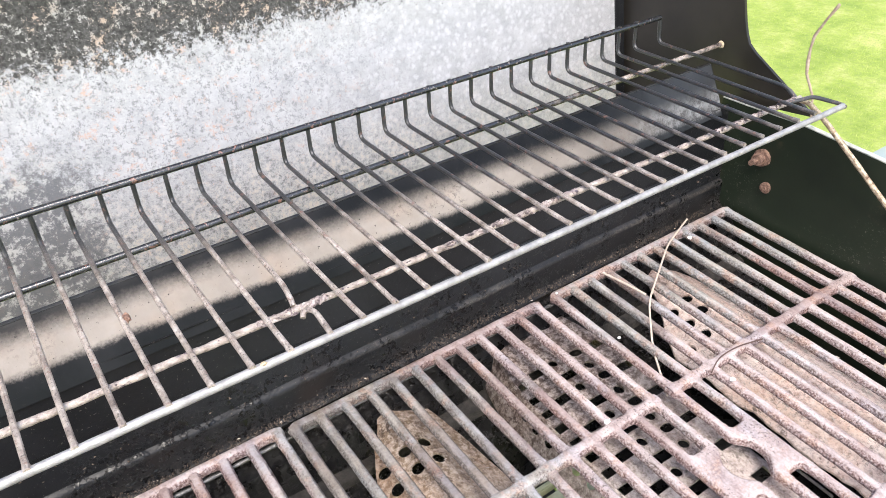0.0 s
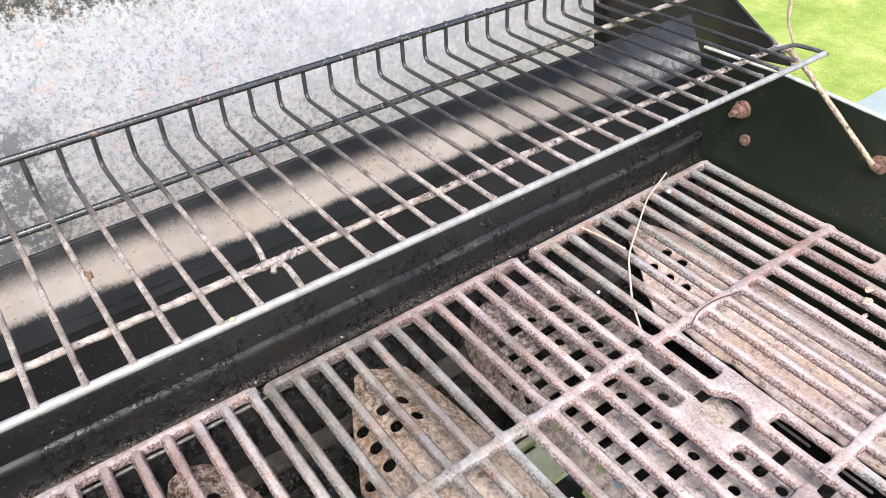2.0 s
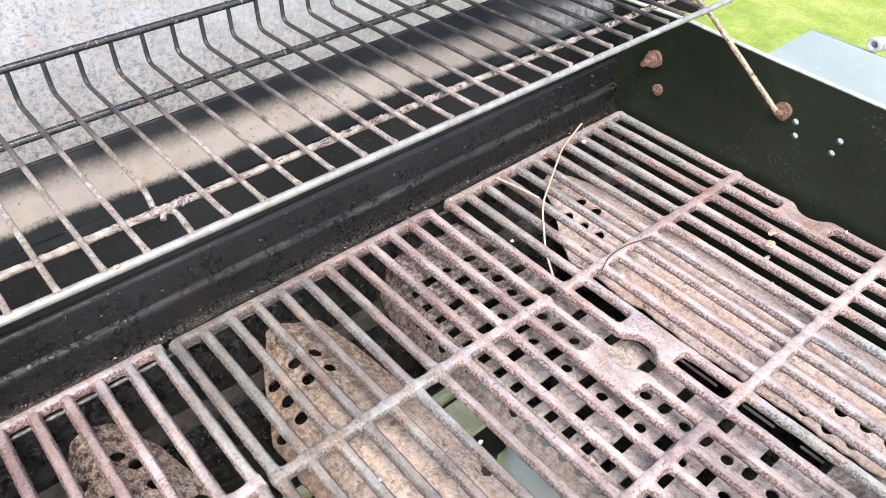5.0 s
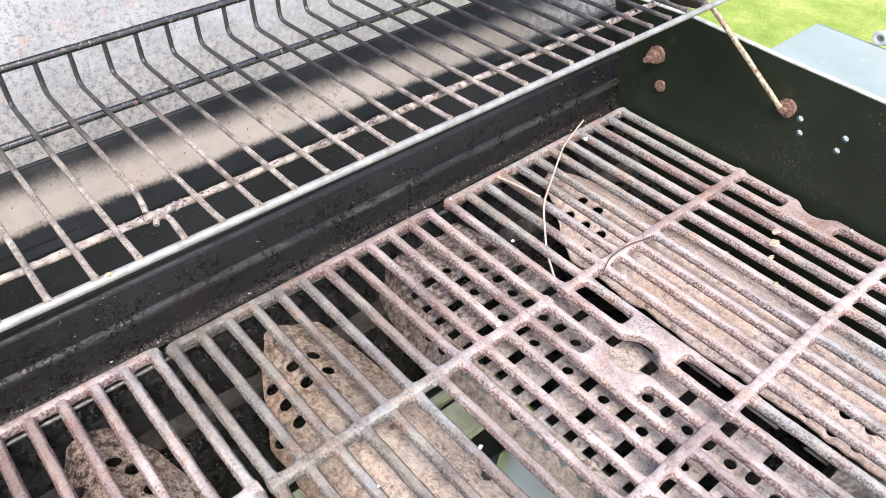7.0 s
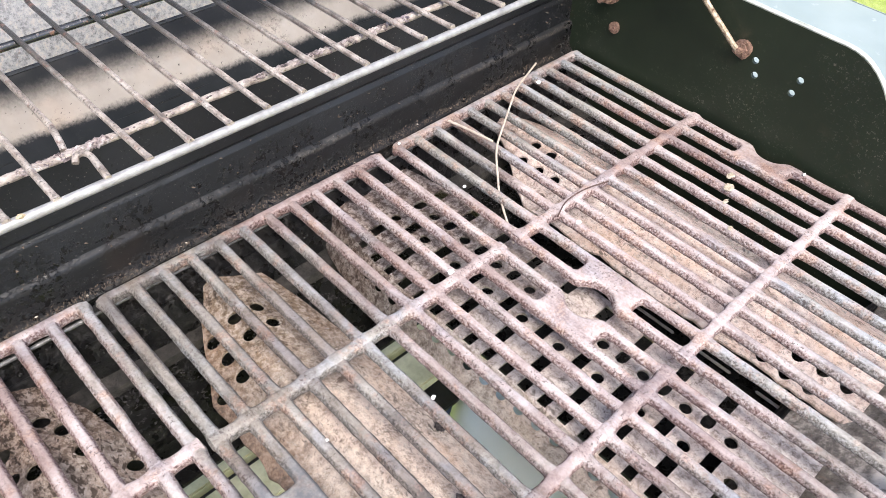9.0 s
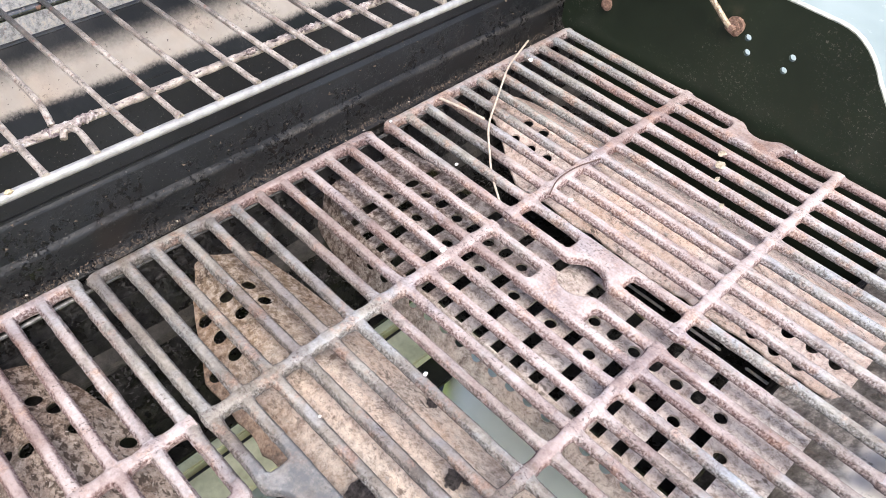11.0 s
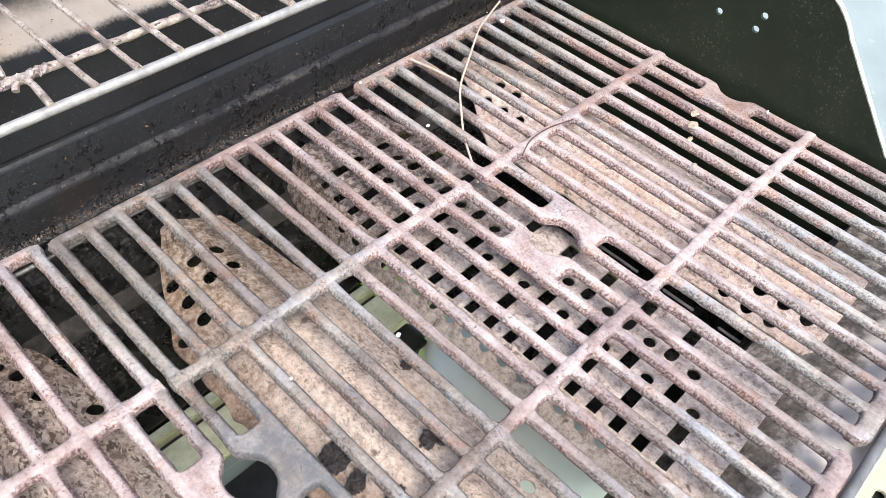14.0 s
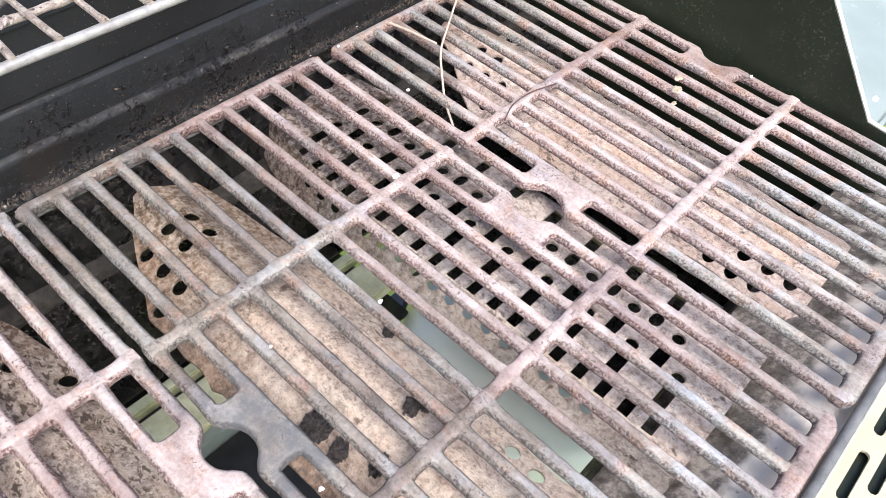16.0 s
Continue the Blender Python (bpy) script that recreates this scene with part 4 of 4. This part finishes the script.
roof_plate(-0.72, 0.47, -3.62, -0.10, 8.79, 8.58, SMOKED, "grey-brown burnt heat plate with round holes",
           [(-0.89, -0.50), (-0.90, -0.68), (-0.64, -0.46), (-0.79, -0.74), (-0.57, -0.57), (-0.53, -0.76), (-0.36, -0.97), (-1.10, -1.0), (-0.47, -2.9), (-0.47, -3.1)], 3.0, ((0.8, 1.3), (0.93, 2.3)))
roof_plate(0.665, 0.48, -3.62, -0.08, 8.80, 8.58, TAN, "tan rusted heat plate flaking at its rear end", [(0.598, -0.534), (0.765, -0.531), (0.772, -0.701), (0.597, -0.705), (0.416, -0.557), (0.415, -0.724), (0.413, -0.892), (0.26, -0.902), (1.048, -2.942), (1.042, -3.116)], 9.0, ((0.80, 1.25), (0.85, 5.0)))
heat_tent(2.06, 0.65, -3.66, -0.16, 8.80, 8.56, DARKSHEET, "dark brown heat plate with rows of square slots", row_holes, slot_columns(), 15.0, 0.05, 0.77)
roof_plate(3.53, 0.49, -3.66, -0.10, 8.80, 8.58, PINKSHEET, "pink-brown rusted heat plate split along its edge", [(3.475, -0.59), (3.475, -0.76), (3.306, -0.601), (3.311, -0.773), (3.315, -0.941), (3.143, -0.95), (3.115, -2.99), (3.115, -3.166), (3.115, -3.336), (3.251, -3.163), (3.253, -3.338), (3.25, -3.503)], 21.0, ((0.80, 1.25), (0.80, 4.0)))

# ---- warming rack ----
rack = empty("warming_rack", "wire warming rack, scorched, with one broken wire", "rack")
WX = [0.004 + 0.2035 * k for k in range(-11, 22)]
part("front_rail", tube(bend([(-2.35, -0.90, 10.50), (4.415, -0.935, 10.478)], 0.06, 5, 0.12), 0.0225, 10, rough=0.08), RAILMAT, rack, "pale worn front rail")
part("end_loop", tube(bend([(4.41, -0.955, 10.478), (4.425, -0.90, 10.48), (4.38, -0.70, 10.478), (4.26, -0.66, 10.465), (4.20, -0.62, 10.45)], 0.05, 5, 0.08), 0.0165, 8, rough=0.1), PALEWIRE, rack)
part("rear_rail", tube(bend([(-2.35, 0.915, 10.67), (4.375, 0.905, 10.655)], 0.05, 4, 0.15), 0.025, 10, rough=0.06), DARKWIRE, rack, "black rear rail")
part("cross_rod", tube(bend([(-2.35, 0.54, 10.415), (4.83, 0.52, 10.415)], 0.05, 4, 0.15), 0.0225, 10, rough=0.1), DARKWIRE, rack)
part("rod_tip", tube([(4.80, 0.52, 10.415), (4.815, 0.52, 10.415), (4.828, 0.52, 10.415)], [0.026, 0.034, 0.026], 10, rough=0.2), OCHRE, rack, "pale crusted tip of the cross rod")
part("crusted_rod", tube(bend([(-2.35, -0.55, 10.448), (4.36, -0.61, 10.44)], 0.05, 4, 0.03), 0.020, 12, rough=0.3, seed=4.0), RODCRUST, rack, "thick rod caked with grease and rust")
cake = bmesh.new()
clump = np.random.default_rng(12)
for a, b, count, size in ((-1.0, -0.25, 60, 0.006), (-0.25, 0.16, 150, 0.010), (0.16, 0.95, 50, 0.006), (0.95, 2.0, 300, 0.0085), (2.0, 3.3, 90, 0.007), (3.3, 4.3, 220, 0.009)):
    for _ in range(count):
        x, turn_, k = clump.uniform(a, b), clump.uniform(-0.6, 3.7), size * clump.uniform(0.5, 1.3)
        y = -0.55 - 0.06 * (x + 2.35) / 6.71 + 0.016 * math.cos(turn_)
        centre = Vector((x, y, 10.445 + 0.016 * math.sin(turn_)))
        res = bmesh.ops.create_icosphere(cake, subdivisions=1, radius=k)
        for v in res["verts"]:
            v.co = centre + Vector((v.co.x * 1.4, v.co.y, v.co.z)) * (1 + 0.6 * noise.noise(v.co * 90 + centre * 7))
tagged(part("grease_cake", cake, CRUST, rack), "lilac-grey crust of burnt grease", kind="stuff")
rr = random.Random(3)
for i, x in enumerate(WX):
    j = rr.uniform(-0.006, 0.006)
    z1 = 10.435 + rr.uniform(-0.006, 0.006)
    if abs(x - 0.004) < 0.01:
        p = bend([(x, 0.913, 10.672), (x, 0.905, 10.445), (x, -0.37, 10.472), (x - 0.025, -0.53, 10.478), (x - 0.03, -0.555, 10.465)], 0.065, 5, 0.12)
        part("wire", tube(p, 0.0158, 8, rough=0.12, seed=i), PALEWIRE, rack, "snapped rear length of wire")
        p = bend([(x - 0.034, -0.680, 10.470), (x - 0.016, -0.650, 10.486), (x + 0.018, -0.665, 10.497), (x + 0.028, -0.72, 10.505), (x + 0.012, -0.916, 10.512)], 0.025, 5, 0.04)
        part("wire", tube(p, 0.0158, 8, rough=0.12, seed=i), PALEWIRE, rack, "short front stub of the broken wire")
        continue
    if i == len(WX) - 1:
        p = bend([(x + 0.1, 0.905, 10.655), (x + 0.1, 0.88, 10.43), (x + 0.07, -0.48, 10.49), (x + 0.06, -0.58, 10.44)], 0.06, 5, 0.12)
    else:
        p = bend([(x + j, 0.913, 10.684), (x + j, 0.913, 10.645), (x + j, 0.905, z1), (x - j, -0.855, 10.507), (x - j, -0.916, 10.512)], 0.065, 5, 0.14)
    ends = [0.0185 if k in (0, 1, len(p) - 2, len(p) - 1) else 0.0158 for k in range(len(p))]
    part("wire", tube(p, ends, 8, rough=0.12, seed=i), PALEWIRE, rack)

# ---- loose bits ----
thing("prop_rod", tube(bend([(X1 - 0.02, -1.50, 9.66), (X1 - 0.06, -1.49, 9.665), (4.49, -0.80, 10.27), (4.42, -0.66, 10.40), (4.36, -0.62, 10.42)], 0.06, 5, 0.06), 0.022, 8, rough=0.15), RODMAT,
      "bent rust-flecked steel rod hooked into the panel", "rod")
thing("twig", tube([(4.44, -0.70, 10.28), (4.45, -0.66, 10.44), (4.45, -0.56, 10.60), (4.45, -0.545, 10.69), (4.45, -0.535, 10.80), (4.45, -0.54, 10.90), (4.45, -0.60, 11.05), (4.45, -0.655, 11.16), (4.45, -0.66, 11.18)],
      [0.011, 0.011, 0.010, 0.014, 0.009, 0.013, 0.009, 0.014, 0.010], 8, rough=0.3), TWIG, "thin dry twig caught in the warming rack", "twig")
thing("grass_stalk", tube(bend([(4.08, -0.01, 9.06), (3.6, -0.2, 9.09), (2.94, -0.60, 9.03), (2.62, -0.95, 8.96), (2.36, -1.34, 8.93)], 0.12, 5, 0.1), 0.0085, 6), STRAW, "pale dry grass stalk lying over the grate", "stalk")
thing("grass_stalk", tube(bend([(2.90, -0.11, 9.035), (2.94, -0.33, 9.045), (2.965, -0.54, 9.05)], 0.12, 5, 0.1), 0.010, 6), STRAW, "short pale dry stalk lying along a grate bar", "stalk")
thing("brown_stalk", tube(bend([(2.72, -1.42, 9.02), (2.85, -1.37, 9.06), (3.05, -1.38, 9.07), (3.31, -1.42, 9.03)], 0.1, 5, 0.06), 0.0055, 6), BROWNSTALK, "thin brown stalk across a grate rail", "stalk")


def lump(c, r, seed, flat=0.6, fine=2):
    bm = bmesh.new()
    bmesh.ops.create_icosphere(bm, subdivisions=fine, radius=1.0)
    for v in bm.verts:
        k = 1 + 0.55 * noise.noise(v.co * 1.6 + Vector((seed, 0, 0))) + (0.25 if fine < 3 else 0.35) * noise.noise(v.co * 4 + Vector((0, seed, 0))) + (0.25 * noise.noise(v.co * 9 + Vector((0, 0, seed))) if fine > 2 else 0.0)
        v.co = Vector((v.co.x * r[0] * k, v.co.y * r[1] * k, v.co.z * r[2] * k * flat)) + Vector(c)
    return bm


FLAKES = [(2.80, -1.55, 0.045), (3.93, -0.18, 0.05), (4.59, -2.36, 0.03), (1.78, -1.30, 0.05), (2.42, -0.06, 0.025), (0.10, -2.5, 0.03), (-0.23, -2.28, 0.045), (1.03, -1.93, 0.03), (2.45, -0.75, 0.03), (0.42, -1.75, 0.02)]
for i, (x, y, r) in enumerate(FLAKES):
    thing("paint_flake", lump((x, y, 9.012), (r * 0.5, r * 0.38, 0.02), 3.3 * i, 0.5), CHALK, "small white flake lying on the grate", "flake", "white flakes on the grates")
for i, (x, y, r) in enumerate([(4.0, -2.05, 0.07), (4.13, -1.98, 0.055), (3.83, -2.12, 0.04), (3.6, -2.3, 0.035)]):
    thing("crumb", lump((x, y, 9.006), (r * 0.7, r * 0.42, 0.010), 5.1 * i, 0.5, 3), LEAFCHIP, "pale cream dry leaf crumb on a grate bar", "crumb", "leaf crumbs on the grate")
thing("crumb", lump((-0.351, -0.918, 10.518), (0.016, 0.011, 0.013), 2.2, 0.8), OCHRE, "small ochre crumb stuck on the rack rail", "crumb", "leaf crumbs on the grate")
thing("rust_blob", lump((-0.788, -0.143, 10.485), (0.020, 0.034, 0.022), 6.1, 0.9), RUST, "pinkish rust blob on a warming rack wire", "rust blob")
CINDERS = [(0.386, -2.136, 0.085), (0.373, -2.31, 0.05), (0.787, -2.429, 0.05), (0.454, -2.519, 0.05), (0.863, -2.47, 0.035), (1.106, -1.934, 0.03)]
for i, (x, y, r) in enumerate(CINDERS):
    thing("cinder", lump((x, y, roof_height(x) + 0.02), (r, r * 0.8, 0.10), 7.7 * i, 0.8, 4), CINDER, "black burnt cinder lying on the heat plate", "cinder", "cinders on the heat plates")

# chaff along the ledge behind the grates
bm = bmesh.new()
for _ in range(2400):
    x, y = rng.uniform(X0, X1 - 0.3), 0.03 + abs(rng.normal(0, 0.03))
    a, s = rng.uniform(0, 6.28), rng.uniform(0.003, 0.011)
    z = 8.965 + rng.uniform(0, 0.03)
    dx, dy = math.cos(a) * s, math.sin(a) * s * 0.8
    w = s * 0.35
    bm.faces.new([bm.verts.new(p) for p in ((x - dx, y - dy, z), (x + dy * 0.4, y - w, z + 0.006), (x + dx, y + dy, z + rng.uniform(0, 0.02)), (x - dy * 0.4, y + w, z + 0.01))])
thing("chaff", bm, GRIT, "brown chaff and grit along the rear ledge", "debris", kind="stuff", smooth=False)


def chips(name, count, where, size, mat, label, category, flat=0.5):
    """Loose angular bits, each a squashed tetrahedron."""
    bm = bmesh.new()
    for _ in range(count):
        c = Vector(where())
        k = size * rng.uniform(0.4, 1.3)
        vs = [bm.verts.new(c + Vector((rng.normal(), rng.normal(), abs(rng.normal()) * flat)) * k) for _ in range(4)]
        for tri in ((0, 1, 2), (0, 1, 3), (0, 2, 3), (1, 2, 3)):
            bm.faces.new([vs[t] for t in tri])
    thing(name, bm, mat, label, category, kind="stuff", smooth=False)


def on_skirt():
    t = rng.random()
    return (rng.uniform(X0, X1), -0.62 + 0.32 * t, 8.31 + 0.12 * t)


chips("char_crumbs", 2600, on_skirt, 0.009, CINDER, "black char crumbs heaped behind the burners", "char")
def on_roof():
    x = rng.choice((-0.72, 0.67, 3.53)) + rng.uniform(-0.42, 0.36)
    return (x, rng.uniform(-3.3, -0.7), roof_height(x) + 0.012)


chips("rust_flakes", 420, on_roof, 0.010, ASHCHIP, "rust and ash flakes lying on the heat plates", "flakes", 0.4)
chips("rust_scale", 260, lambda: (3.88 + rng.normal(0, 0.04), rng.uniform(-2.9, -0.45), 8.645 + 0.03 * rng.random()), 0.022, ASHCHIP, "lifted cream rust scale along the edge of a heat plate", "rust scale", 0.4)
chips("soot_specks", 420, lambda: (rng.uniform(X0, X1), 0.108 + rng.random() * 0.03, 9.0 + 0.5 * rng.random() ** 2), 0.007, GRIT, "specks of dirt stuck to the rear wall", "dirt", 0.6)
chips("ledge_straw", 30, lambda: (rng.uniform(X0, X1), rng.uniform(0.0, 0.09), 8.975), 0.008, STRAW, "bits of pale straw on the rear ledge", "straw", 0.2)

# ---- under the grill ----
tank = empty("gas_tank", "pale grey-green enamelled gas tank under the firebox", "gas tank")


def turned(cx, cy, rings, n=40):
    return loft([[Vector((cx + r * math.cos(a), cy + r * math.sin(a), z)) for a in np.linspace(0, 2 * math.pi, n, endpoint=False)] for r, z in rings])


part("body", turned(2.95, -2.12, ((1.15, 3.2), (1.28, 3.4), (1.3, 4.9), (1.3, 6.5), (1.25, 6.75), (1.1, 6.93), (0.8, 7.02), (0.3, 7.05))), TANKMAT, tank)
part("seam", turned(2.95, -2.12, ((1.29, 4.88), (1.325, 4.9), (1.325, 4.96), (1.29, 4.98))), TANKMAT, tank)
part("foot_ring", turned(2.95, -2.12, ((1.0, 2.95), (1.02, 3.3), (0.95, 3.3), (0.93, 2.95))), TANKMAT, tank)
crate = empty("timber_crate", "weathered greenish timber crate under the grill", "crate")
for y, w, z in ((-0.41, 0.10, 7.0), (-0.70, 0.36, 6.97), (0.0, 0.5, 6.98), (0.6, 0.5, 6.98)):
    part("slat", box((0.9, y, z), (5.2, w, 0.12), 0.015), TIMBER, crate)
# Dark sheet added below the slats so their gaps read as shade.
part("inner_panel", box((0.3, -0.11, 6.78), (4.0, 1.97, 0.06), 0.01), SEAL, crate, "added dark sheet that blackens the gaps by the slats")
for x in (-1.5, 3.2):
    part("post", box((x, 0.2, 4.93), (0.25, 0.25, 3.96), 0.02), TIMBER, crate)
    part("post", box((x, -0.72, 4.93), (0.25, 0.25, 3.96), 0.02), TIMBER, crate)
thing("steel_bar", box((0.0, -0.935, 4.97), (3.4, 0.09, 4.04), 0.01), SHELF, "blue-grey flat steel board standing under the grill", "board")
thing("storage_bin", box((-0.2, -1.75, 4.9), (2.4, 1.5, 3.9), 0.06), SEAL, "dull black plastic bin under the grill", "bin")
cart = empty("grill_cart", "dark steel cart carrying the grill", "cart")
for x in (X0 + 0.2, X1 - 0.2):
    for y in (0.6, -4.3):
        part("leg", box((x, y, 4.1), (0.3, 0.3, 8.2), 0.03), SEAL, cart)
part("bottom_shelf", box(((X0 + X1) / 2, -1.75, 2.9), (X1 - X0, 5.6, 0.1), 0.03), SEAL, cart)
# ribbed hose beyond the shelf
hose = empty("ribbed_hose", "pale grey ribbed hose lying on the side shelf", "hose")
for i in range(18):
    part("rib", tube([(7.74 + 0.05 * i, -1.0 - 0.03 * i + 0.06 * math.sin(a), 9.105 + 0.06 * math.cos(a)) for a in np.linspace(0, 2 * math.pi, 17)], 0.026, 6), HOSE, hose)
for i, (x, y, r) in enumerate([(5.02, -3.05, 0.07), (4.98, -3.12, 0.03), (5.10, -3.16, 0.04)]):
    thing("dropping", lump((x, y, 9.022), (r, r * 0.6, 0.012), 9.1 * i, 0.6), CHALK, "white bird dropping dried on the side shelf", "dropping", "droppings on the shelf")
